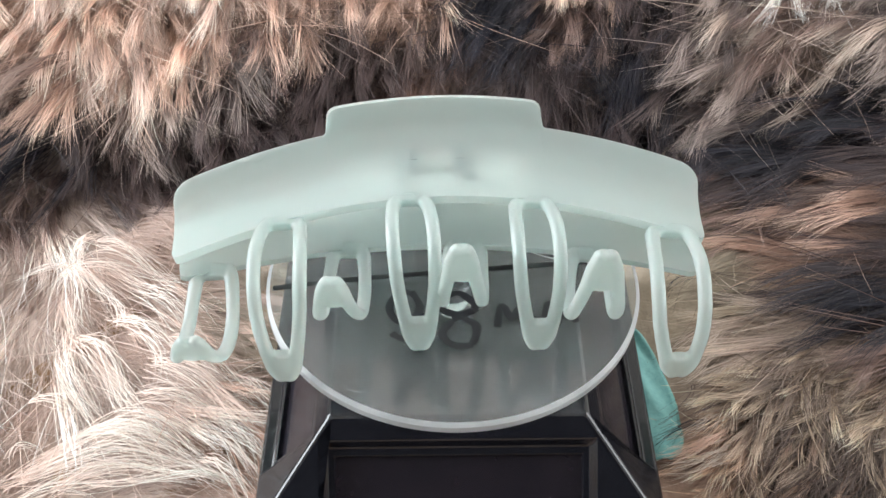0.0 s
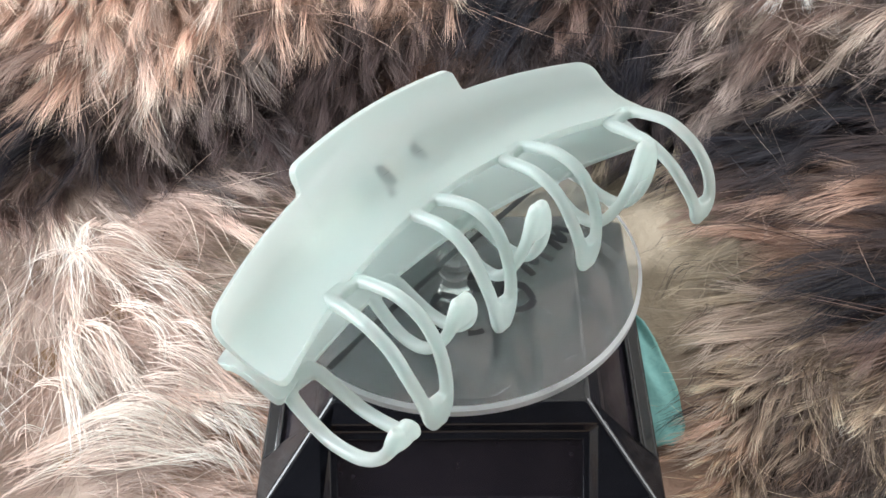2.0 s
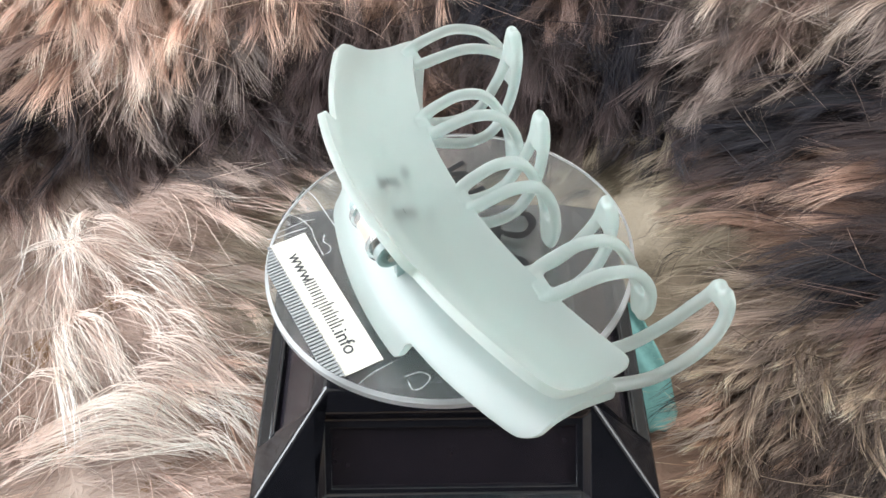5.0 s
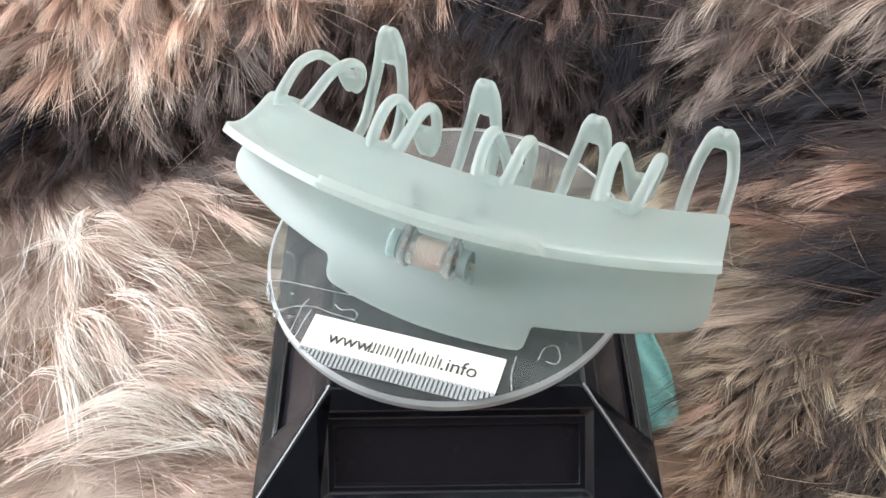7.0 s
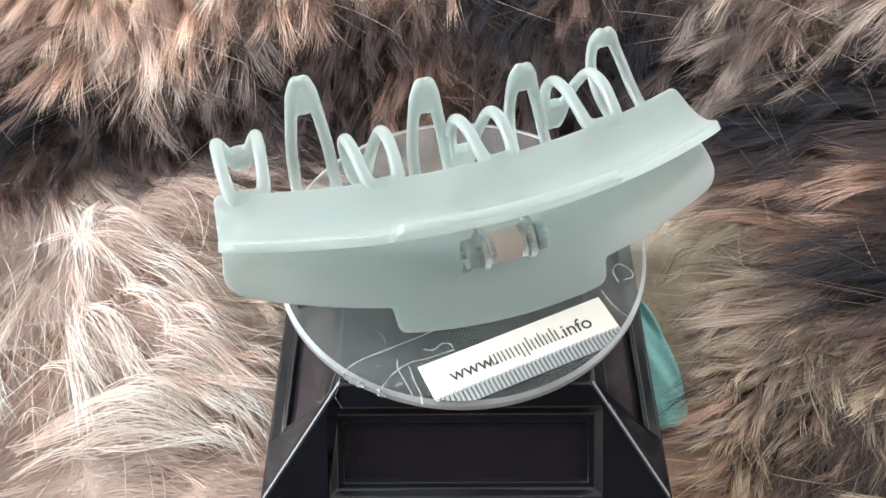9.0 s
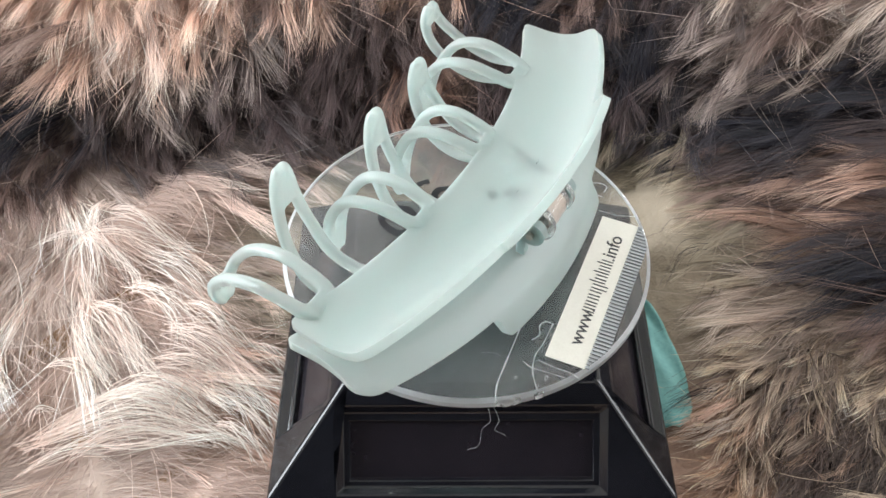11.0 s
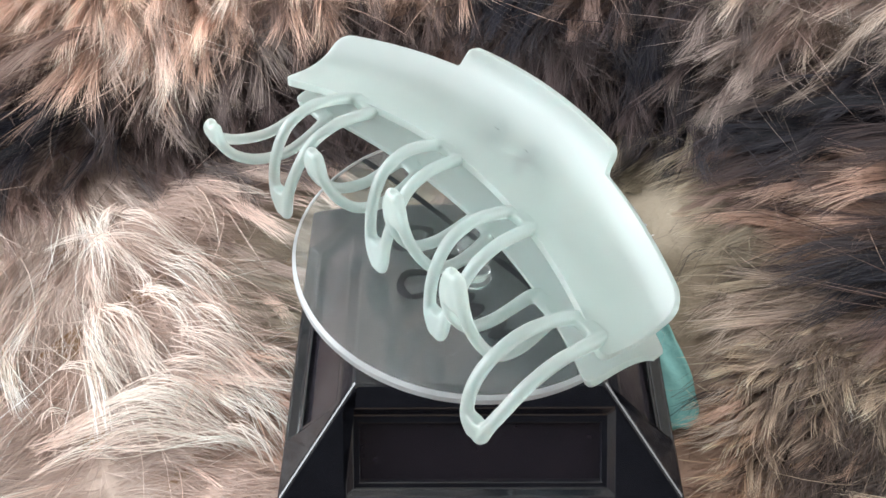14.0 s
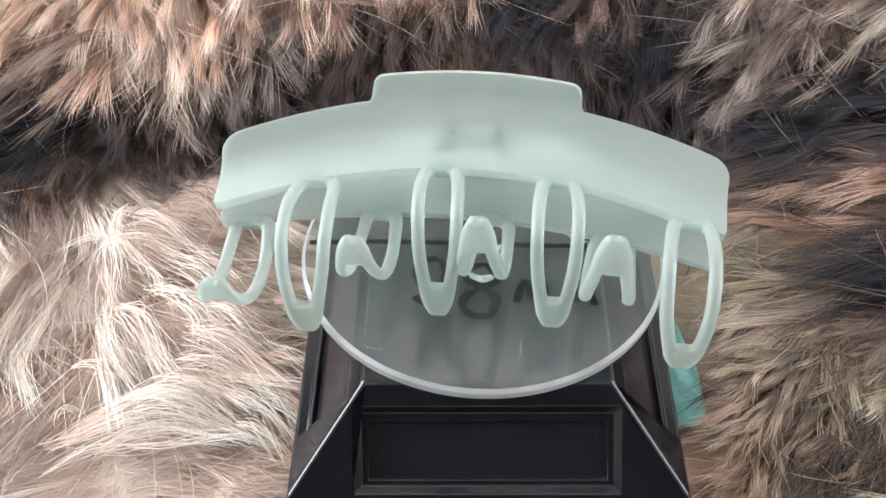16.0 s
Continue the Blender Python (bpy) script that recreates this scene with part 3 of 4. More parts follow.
def claw():
    ob = tagged(new("hair_claw"), "frosted mint plastic hair claw lying on its side", "hair claw")
    jaw("upper_jaw", [(-33.0, (-32.9, -29.8, -14.4)), (-6.0, (-5.0, -22.0, -15.6)), (20.0, (20.2, -24.8, -13.4)), (48.4, (46.7, -36.3, -9.4))], ob, 1)
    jaw("lower_jaw", [(-33.0, (-31.0, -28.7, -18.3)), (-6.0, (-4.0, -22.6, -15.1)), (20.0, (21.6, -25.7, -10.4)), (48.4, (48.3, -36.5, -6.8))], ob, -1, -2.2)
    # hinge: lugs, barrel, spring, pin
    v = 0.0178
    def inside(y):
        """Height just under the outer face of the upper jaw's shell, into which the lugs run."""
        ys, zs = [q[0] / 1000 for q in PROFILE], [q[1] / 1000 for q in PROFILE]
        return float(np.interp(y, ys, zs)) + 0.0007

    def foot(bm, x, half, y0, y1, z0):
        vs = box(bm, x - half, x + half, y0, y1, z0, 0.005)
        for w in vs[4:]:
            w.co.z = inside(w.co.y)

    for x in (-0.0052, 0.0052):
        bm = bmesh.new()
        rod(bm, (x - 0.0007, v, 0), (x + 0.0007, v, 0), 0.0041, 32)
        box(bm, x - 0.0006, x + 0.0006, 0.0110, v + 0.0005, 0.0030, 0.0053)
        part("flange", bm, HUB, ob, "clear plastic hinge flange")
        # feet and ribs carry the hinge's shadow in their dark colour
        bm = bmesh.new()
        foot(bm, x + 0.0003, 0.0009, 0.0102, 0.0154, 0.0052)
        part("hinge_lug", bm, LUG_SHADE, ob, "hinge lug of the upper jaw, coloured dark for shadow under the shell")
        bm = bmesh.new()
        foot(bm, x * 1.45, 0.0008, 0.0071, 0.0087, 0.0054)
        part("rib", bm, LUG_SHADE, ob, "rib, coloured dark for shadow under the shell")
    for x in (-0.0079, 0.0079):
        bm = bmesh.new()
        rod(bm, (x - 0.001, v, 0), (x + 0.001, v, 0), 0.0031, 24)
        box(bm, x - 0.001, x + 0.001, v - 0.0031, v - 0.0012, -0.007, 0)
        part("hinge_lug", bm, LUG, ob, "grey-green hinge lug of the lower jaw")
    bm = bmesh.new()
    rod(bm, (-0.0042, v, 0), (0.0042, v, 0), 0.0035, 32)
    part("barrel", bm, HUB, ob, "clear plastic hinge barrel")
    bm = bmesh.new()
    turns = 11
    pts = [Vector((-0.0032 + 0.0062 * i / (turns * 12), v + 0.0022 * math.cos(i * math.pi / 6), 0.0022 * math.sin(i * math.pi / 6))) for i in range(turns * 12 + 1)]
    tube(bm, pts, [0.00038] * len(pts), 6)
    part("spring", bm, BRASSY, ob, "peach-coloured coiled spring", smooth=True)
    bm = bmesh.new()
    rod(bm, (-0.0098, v, 0), (0.0098, v, 0), 0.0008, 12)
    part("hinge_pin", bm, STEEL, ob, "thin steel hinge pin")
    for child in ob.children:
        child.matrix_local = CLAW @ child.matrix_local
    return ob


DISC, STRIP, CLAWS = disc(), strip(), claw()

# Fur throw: a sheet with long hair combed in many directions
TONES = {
    "straw": ((0.124, 0.097, 0.081), (0.385, 0.306, 0.245), (0.750, 0.665, 0.562)),
    # pale's root colour is darkened to hold the shadow between its hairs
    "pale": ((0.355, 0.266, 0.216), (0.794, 0.667, 0.578), (0.920, 0.845, 0.759)),
    "cream": ((0.334, 0.244, 0.204), (0.648, 0.501, 0.419), (0.878, 0.745, 0.635)),
    "tan": ((0.158, 0.098, 0.077), (0.465, 0.308, 0.228), (0.846, 0.636, 0.509)),
    "ash": ((0.067, 0.055, 0.054), (0.199, 0.159, 0.141), (0.513, 0.444, 0.391)),
    "rust": ((0.105, 0.058, 0.048), (0.272, 0.164, 0.121), (0.445, 0.308, 0.240)),
    "brown": ((0.052, 0.034, 0.032), (0.162, 0.104, 0.085), (0.361, 0.268, 0.227)),
    "umber": ((0.021, 0.015, 0.016), (0.048, 0.033, 0.033), (0.123, 0.093, 0.088)),
    "khaki": ((0.235, 0.207, 0.150), (0.350, 0.308, 0.225), (0.470, 0.415, 0.310)),
    "soot": ((0.006, 0.006, 0.009), (0.011, 0.012, 0.020), (0.028, 0.030, 0.041)),
}
COMBED = []


def lay(x, y, heading, length, tone):
    """Which way the hair lies round a spot, how long it is, and its tone."""
    COMBED.append((x, y, math.cos(radians(heading)), math.sin(radians(heading)), length, tone))


lay(-0.167, 0.186, -83, 0.034, "tan")
lay(-0.145, 0.178, -80, 0.034, "cream")
lay(-0.117, 0.177, -79, 0.034, "tan")
lay(-0.095, 0.177, -78, 0.034, "cream")
lay(-0.075, 0.185, -81, 0.032, "tan")
lay(-0.042, 0.188, -86, 0.030, "tan")
lay(-0.007, 0.191, -90, 0.030, "tan")
lay(0.023, 0.183, -105, 0.030, "soot")
lay(0.047, 0.182, -98, 0.030, "tan")
lay(0.077, 0.181, -104, 0.030, "umber")
lay(0.062, 0.151, -103, 0.028, "umber")
lay(0.089, 0.151, -112, 0.030, "umber")
lay(0.105, 0.181, -115, 0.034, "ash")
lay(0.135, 0.180, -120, 0.036, "pale")
lay(0.164, 0.180, -126, 0.036, "ash")
lay(-0.156, 0.141, -93, 0.032, "tan")
lay(-0.139, 0.131, -85, 0.034, "cream")
lay(-0.125, 0.141, -77, 0.034, "tan")
lay(-0.108, 0.124, -78, 0.034, "cream")
lay(-0.092, 0.130, -77, 0.034, "tan")
lay(-0.075, 0.114, -78, 0.032, "ash")
lay(-0.064, 0.133, -82, 0.030, "brown")
lay(-0.052, 0.146, -83, 0.030, "tan")
lay(-0.035, 0.139, -87, 0.028, "umber")
lay(-0.019, 0.142, -88, 0.028, "tan")
lay(-0.003, 0.135, -90, 0.028, "umber")
lay(0.011, 0.138, -111, 0.028, "soot")
lay(0.023, 0.148, -114, 0.028, "soot")
lay(0.032, 0.124, -94, 0.028, "umber")
lay(0.047, 0.141, -96, 0.028, "brown")
lay(0.059, 0.127, -100, 0.028, "soot")
lay(0.063, 0.102, -105, 0.028, "soot")
lay(0.053, 0.108, -100, 0.028, "soot")
lay(0.066, 0.148, -104, 0.028, "soot")
lay(0.063, 0.085, -105, 0.026, "soot")
lay(0.074, 0.096, -116, 0.028, "umber")
lay(0.126, 0.087, -153, 0.030, "soot")
lay(0.106, 0.077, -153, 0.028, "soot")
lay(0.093, 0.074, -152, 0.028, "soot")
lay(0.077, 0.127, -112, 0.030, "umber")
lay(0.085, 0.117, -119, 0.030, "ash")
lay(0.100, 0.136, -121, 0.032, "straw")
lay(0.110, 0.126, -125, 0.036, "brown")
lay(0.120, 0.120, -128, 0.036, "straw")
lay(0.135, 0.136, -129, 0.036, "straw")
lay(0.147, 0.150, -129, 0.036, "umber")
lay(0.129, 0.143, -126, 0.036, "brown")
lay(0.143, 0.116, -137, 0.034, "ash")
lay(-0.144, 0.106, -105, 0.028, "brown")
lay(-0.128, 0.102, -86, 0.032, "tan")
lay(-0.110, 0.099, -78, 0.032, "tan")
lay(-0.094, 0.099, -76, 0.030, "ash")
lay(-0.136, 0.084, -128, 0.026, "soot")
lay(-0.130, 0.088, -101, 0.026, "soot")
lay(-0.112, 0.084, -77, 0.024, "umber")
lay(-0.021, 0.122, -88, 0.026, "umber")
lay(0.004, 0.118, -91, 0.026, "umber")
lay(-0.120, 0.079, -90, 0.024, "soot")
lay(-0.104, 0.079, -74, 0.024, "umber")
lay(-0.088, 0.078, -73, 0.024, "umber")
lay(-0.072, 0.087, -75, 0.026, "umber")
lay(-0.060, 0.098, -80, 0.026, "umber")
lay(-0.045, 0.113, -85, 0.026, "umber")
lay(-0.029, 0.104, -87, 0.026, "umber")
lay(-0.011, 0.109, -89, 0.026, "rust")
lay(0.010, 0.109, -92, 0.026, "umber")
lay(0.043, 0.105, -96, 0.024, "umber")
lay(0.050, 0.085, -97, 0.024, "umber")
lay(0.080, 0.102, -126, 0.028, "ash")
lay(0.094, 0.105, -132, 0.030, "ash")
lay(0.108, 0.101, -139, 0.030, "brown")
lay(0.116, 0.092, -147, 0.030, "soot")
lay(0.133, 0.098, -152, 0.030, "soot")
lay(0.135, 0.081, -165, 0.030, "umber")
lay(0.095, 0.091, -150, 0.026, "soot")
lay(0.108, 0.099, -150, 0.026, "soot")
lay(0.121, 0.105, -148, 0.026, "soot")
lay(0.135, 0.111, -146, 0.026, "soot")
lay(0.099, 0.079, -158, 0.028, "soot")
lay(0.083, 0.069, -158, 0.026, "umber")
lay(0.112, 0.068, -173, 0.028, "tan")
lay(0.074, 0.059, -159, 0.024, "brown")
lay(-0.127, 0.067, -65, 0.024, "brown")
lay(-0.103, 0.064, -35, 0.024, "brown")
lay(-0.069, 0.068, -57, 0.024, "umber")
lay(-0.109, 0.049, -62, 0.026, "pale")
lay(-0.090, 0.051, -22, 0.028, "cream")
lay(-0.066, 0.049, -31, 0.028, "cream")
lay(-0.053, 0.040, -37, 0.013, "khaki")
lay(-0.051, 0.016, -40, 0.013, "khaki")
lay(-0.118, 0.033, -91, 0.026, "pale")
lay(-0.098, 0.027, -56, 0.026, "cream")
lay(-0.079, 0.026, -39, 0.028, "cream")
lay(-0.058, 0.026, -37, 0.026, "cream")
lay(-0.114, 0.007, -83, 0.026, "pale")
lay(-0.100, 0.003, -61, 0.028, "pale")
lay(-0.080, -0.001, -43, 0.030, "cream")
lay(-0.060, 0.002, -42, 0.026, "cream")
lay(-0.104, -0.018, -108, 0.028, "cream")
lay(-0.088, -0.013, 21, 0.030, "pale")
lay(-0.070, -0.019, -16, 0.030, "pale")
lay(-0.054, -0.019, -46, 0.026, "tan")
lay(-0.098, -0.039, -147, 0.028, "pale")
lay(-0.082, -0.032, 13, 0.030, "pale")
lay(-0.063, -0.036, -18, 0.030, "cream")
lay(0.056, 0.070, -140, 0.014, "khaki")
lay(0.057, 0.052, -145, 0.014, "khaki")
lay(0.066, 0.058, -150, 0.015, "khaki")
lay(0.064, 0.044, -150, 0.014, "khaki")
lay(0.057, 0.034, -150, 0.013, "khaki")
lay(0.064, 0.022, -150, 0.014, "khaki")
lay(0.059, 0.008, -150, 0.013, "khaki")
lay(0.073, 0.038, -156, 0.020, "khaki")
lay(0.086, 0.042, -173, 0.028, "tan")
lay(0.107, 0.048, -177, 0.030, "tan")
lay(0.122, 0.044, -173, 0.030, "umber")
lay(0.070, 0.016, -155, 0.024, "straw")
lay(0.089, 0.020, -167, 0.028, "straw")
lay(0.106, 0.026, -146, 0.028, "soot")
lay(0.112, 0.020, -146, 0.028, "soot")
lay(0.112, 0.006, -150, 0.030, "brown")
lay(0.061, -0.006, -151, 0.024, "straw")
lay(0.077, 0.001, -145, 0.028, "straw")
lay(0.091, -0.003, -134, 0.028, "straw")
lay(0.105, -0.009, -128, 0.030, "straw")
lay(0.105, 0.035, -153, 0.028, "soot")
lay(0.115, 0.035, -153, 0.028, "soot")
lay(0.118, 0.024, -149, 0.028, "soot")
lay(0.058, -0.027, -152, 0.024, "tan")
lay(0.074, -0.020, -129, 0.026, "ash")
lay(0.078, -0.032, -127, 0.026, "brown")
lay(0.088, -0.024, -124, 0.028, "ash")
lay(0.100, -0.030, -126, 0.028, "ash")
lay(0.092, -0.036, -122, 0.028, "umber")
lay(0.056, -0.043, -149, 0.024, "tan")
lay(0.084, -0.014, -129, 0.026, "straw")
lay(0.092, -0.015, -127, 0.026, "straw")
lay(0.099, -0.019, -128, 0.028, "straw")
lay(0.081, -0.027, -127, 0.026, "umber")
lay(0.086, -0.033, -125, 0.028, "straw")
lay(0.096, -0.041, -123, 0.028, "straw")
lay(0.080, -0.042, -121, 0.026, "umber")
lay(0.071, -0.008, -141, 0.026, "straw")
lay(0.065, -0.030, -137, 0.026, "straw")
lay(0.072, -0.041, -120, 0.026, "ash")
lay(0.087, -0.042, -118, 0.028, "umber")
lay(0.098, -0.042, -120, 0.028, "soot")
lay(0.094, -0.038, -122, 0.028, "soot")


def swell(x, y):
    """Height of the sheet: a fold rises at the far side, with soft lumps."""
    t = np.clip((y - 0.055) / 0.09, 0, 1)
    h = -0.0465 + 0.012 * t * t * (3 - 2 * t)
    h = h + 0.0016 * (1 + np.sin(x * 82 + 1.0 + 1.5 * np.sin(y * 40))) * (1 + np.cos(y * 95 + 2 * np.sin(x * 37))) + 0.0012 * np.sin(x * 171 - y * 137)
    away = np.maximum(np.abs(x - SX), np.abs(y - SY)) - HB
    return np.where(away < 0.012, np.minimum(h, -0.0468), h)


def near(px, py, width):
    """Weights of the combed spots at places px, py."""
    ctl = np.array([c[:2] for c in COMBED])
    d2 = (px[:, None] - ctl[:, 0]) ** 2 + (py[:, None] - ctl[:, 1]) ** 2
    w = np.exp(-d2 / (2 * width ** 2)) + 1e-12
    return w / w.sum(1, keepdims=True)


NAMES = sorted(TONES)
COLS = np.array([TONES[k] for k in NAMES]) * np.array([1.015, 0.975, 1.0])


def combed(x, y):
    """Heading, length, blended tones and the tones' weights for hairs rooted at x, y, as they look at mid-length."""
    ctl = np.array([c[2:5] for c in COMBED])
    tone_of = np.array([NAMES.index(c[5]) for c in COMBED])
    ang, length, soft, pile = [], [], [], []
    for s in range(0, len(x), 20000):
        px, py = x[s:s + 20000], y[s:s + 20000]
        w = near(px, py, 0.012)
        w = near(px + 0.6 * (w @ (ctl[:, 0] * ctl[:, 2])), py + 0.6 * (w @ (ctl[:, 1] * ctl[:, 2])), 0.0072)
        ang.append(np.arctan2(w @ ctl[:, 1], w @ ctl[:, 0]))
        length.append(w @ ctl[:, 2])
        soft.append(np.einsum("nk,kij->nij", w, COLS[tone_of]))
        pile.append(np.cumsum(w, 1))
    return np.concatenate(ang), np.concatenate(length), np.concatenate(soft), np.concatenate(pile), tone_of


def throw():
    bm = bmesh.new()
    xs, ys = np.linspace(-0.3, 0.3, 121), np.linspace(-0.2, 0.34, 109)
    grid = [[bm.verts.new((x, y, float(swell(np.array(x), np.array(y))) - 0.0008)) for y in ys] for x in xs]
    for c0, c1 in zip(grid, grid[1:]):
        for i in range(len(ys) - 1):
            bm.faces.new((c0[i], c1[i], c1[i + 1], c0[i + 1]))
    ob = part("fur_throw", bm, BACKING, None, smooth=True)
    so = ob.modifiers.new("thick", "SOLIDIFY")
    so.thickness, so.offset = 0.0004, -1
    tagged(ob, "long-haired fur throw in cream, tan, brown and black", "fur throw")
    co = np.array([v.co for v in ob.data.vertices])
    soft = combed(co[:, 0], co[:, 1])[2]
    rgba = np.ones((len(co), 4), np.float32)
    rgba[:, :3] = 0.8 * soft[:, 1]
    at = ob.data.attributes.new("pelt", "FLOAT_COLOR", "POINT")
    at.data.foreach_set("color", rgba.ravel())
    return ob


def free(x, y, rng, slack):
    """True where hair grows: not under the stand nor on the worn spot beside it."""
    away = np.maximum(np.abs(x - SX), np.abs(y - SY)) - HB
    front = (y < -0.03) & (np.abs(x - SX) < HB + 0.004)
    bare = np.where(front, 1.0, 0.0) + np.where((x > 0.045) & (y < 0.07) & (y > -0.012), 0.021, np.where((x > 0.045) & (y > -0.035) & (y < 0), 0.015, 0.002))
    return away > bare + slack * rng.random(len(x))


def ribbons(name, parent, label, cen, wide, low, mid, tip, rng):
    """One mesh of thin tapered hairs: cen is a list of points along them."""
    segs, n = len(cen) - 1, len(wide)
    per = segs * 2 + 1
    co = np.zeros((n, per, 3), np.float32)
    colour = np.ones((n, per, 4), np.float32)
    facing = np.stack([rng.normal(0, 0.5, n), -0.55 + rng.normal(0, 0.3, n), np.full(n, 0.8)], -1)
    for i in range(segs + 1):
        t = i / segs
        tan = cen[min(i + 1, segs)] - cen[max(i - 1, 0)]
        side = np.cross(tan, facing)
        side /= np.linalg.norm(side, axis=1, keepdims=True) + 1e-12
        w = (wide * (1 - 0.7 * t ** 2))[:, None]
        c = low + (mid - low) * (t / 0.5) if t < 0.5 else mid + (tip - mid) * ((t - 0.5) / 0.5)
        c = np.minimum(c, 0.92)
        if i < segs:
            co[:, 2 * i], co[:, 2 * i + 1] = cen[i] - side * w, cen[i] + side * w
            colour[:, 2 * i, :3] = colour[:, 2 * i + 1, :3] = c
        else:
            co[:, 2 * i], colour[:, 2 * i, :3] = cen[i], c
    quads = np.array([[2 * i, 2 * i + 1, 2 * i + 3, 2 * i + 2] for i in range(segs - 1)])
    last = np.array([2 * segs - 2, 2 * segs - 1, 2 * segs])
    start = (np.arange(n) * per)[:, None]
    loops = np.concatenate([(quads.ravel()[None] + start), last[None] + start], 1).ravel().astype(np.int32)
    sizes = np.tile(np.array([4] * (segs - 1) + [3], np.int32), n)
    me = bpy.data.meshes.new(name)
    me.vertices.add(n * per)
    me.vertices.foreach_set("co", co.ravel())
    me.loops.add(len(loops))
    me.loops.foreach_set("vertex_index", loops)
    me.polygons.add(len(sizes))
    me.polygons.foreach_set("loop_start", np.concatenate([[0], np.cumsum(sizes)[:-1]]).astype(np.int32))
    me.polygons.foreach_set("use_smooth", np.ones(len(sizes), bool))
    at = me.attributes.new("pelt", "FLOAT_COLOR", "POINT")
    at.data.foreach_set("color", colour.ravel())
    me.update(calc_edges=True)
    me.materials.append(HAIR)
    ob = new(name, me)
    ob.parent = parent
    return tagged(ob, label, kind="stuff")


def strands(x, y, z, ang, length, lift, bend, segs):
    """Points along hairs that rise, arch over and bend sideways."""
    dx, dy, out = np.cos(ang), np.sin(ang), []
    for i in range(segs + 1):
        t = i / segs
        out.append(np.stack([x + length * t * dx - dy * bend * length * t * t, y + length * t * dy + dx * bend * length * t * t,
                             z + length * np.sin(lift) * (1.25 * t - 0.7 * t * t)], -1))
    return out


X0, X1, Y0, Y1 = -0.2, 0.2, -0.12, 0.27


def short_of_cloth(x, y, ang, length, rng):
    """Hair beside the stand ends before it covers the cloth."""
    room_left = np.maximum(0.005, (x - 0.058) / np.maximum(0.2, -np.cos(ang)))
    return np.where((x > SX + HB) & (y < 0.07) & (rng.random(len(x)) < np.where(y > 0.0, 0.95, 0.35)), np.minimum(length, room_left), length)


def underfur(parent, count):
    rng = np.random.default_rng(7)
    x, y = rng.uniform(X0, X1, count), rng.uniform(Y0, Y1, count)
    keep = free(x, y, rng, 0.006)
    x, y = x[keep], y[keep]
    n = len(x)
    ang, length, soft, _, _ = combed(x, y)
    sway = 0.35 * np.sin(x * 420 + 2 * np.sin(y * 260)) + 0.35 * np.sin(y * 390 - 2 * np.sin(x * 310))
    ang = ang + 0.5 * sway + rng.normal(0, 0.22, n)
    length = short_of_cloth(x, y, ang, length * (0.4 + 0.3 * rng.random(n)), rng)
    fluff = (1 / (1 + np.exp((x + 0.03) / 0.006)) / (1 + np.exp((y - 0.062) / 0.006)))[:, None]
    cen = strands(x, y, swell(x, y), ang, length, np.radians(20 + rng.normal(0, 6, n)), rng.normal(0, 0.15, n), 4)
    shade = (0.88 + 0.24 * rng.random(n))[:, None] * (1 - 0.13 * fluff)
    ribbons("underfur", parent, "soft dense underfur", cen, 0.00008 * (0.7 + 0.7 * rng.random(n)), (0.5 + 0.25 * fluff) * soft[:, 1] * shade, (0.8 + 0.05 * fluff) * soft[:, 1] * shade,
            (0.62 * soft[:, 1] + 0.25 * soft[:, 2]) * shade, rng)


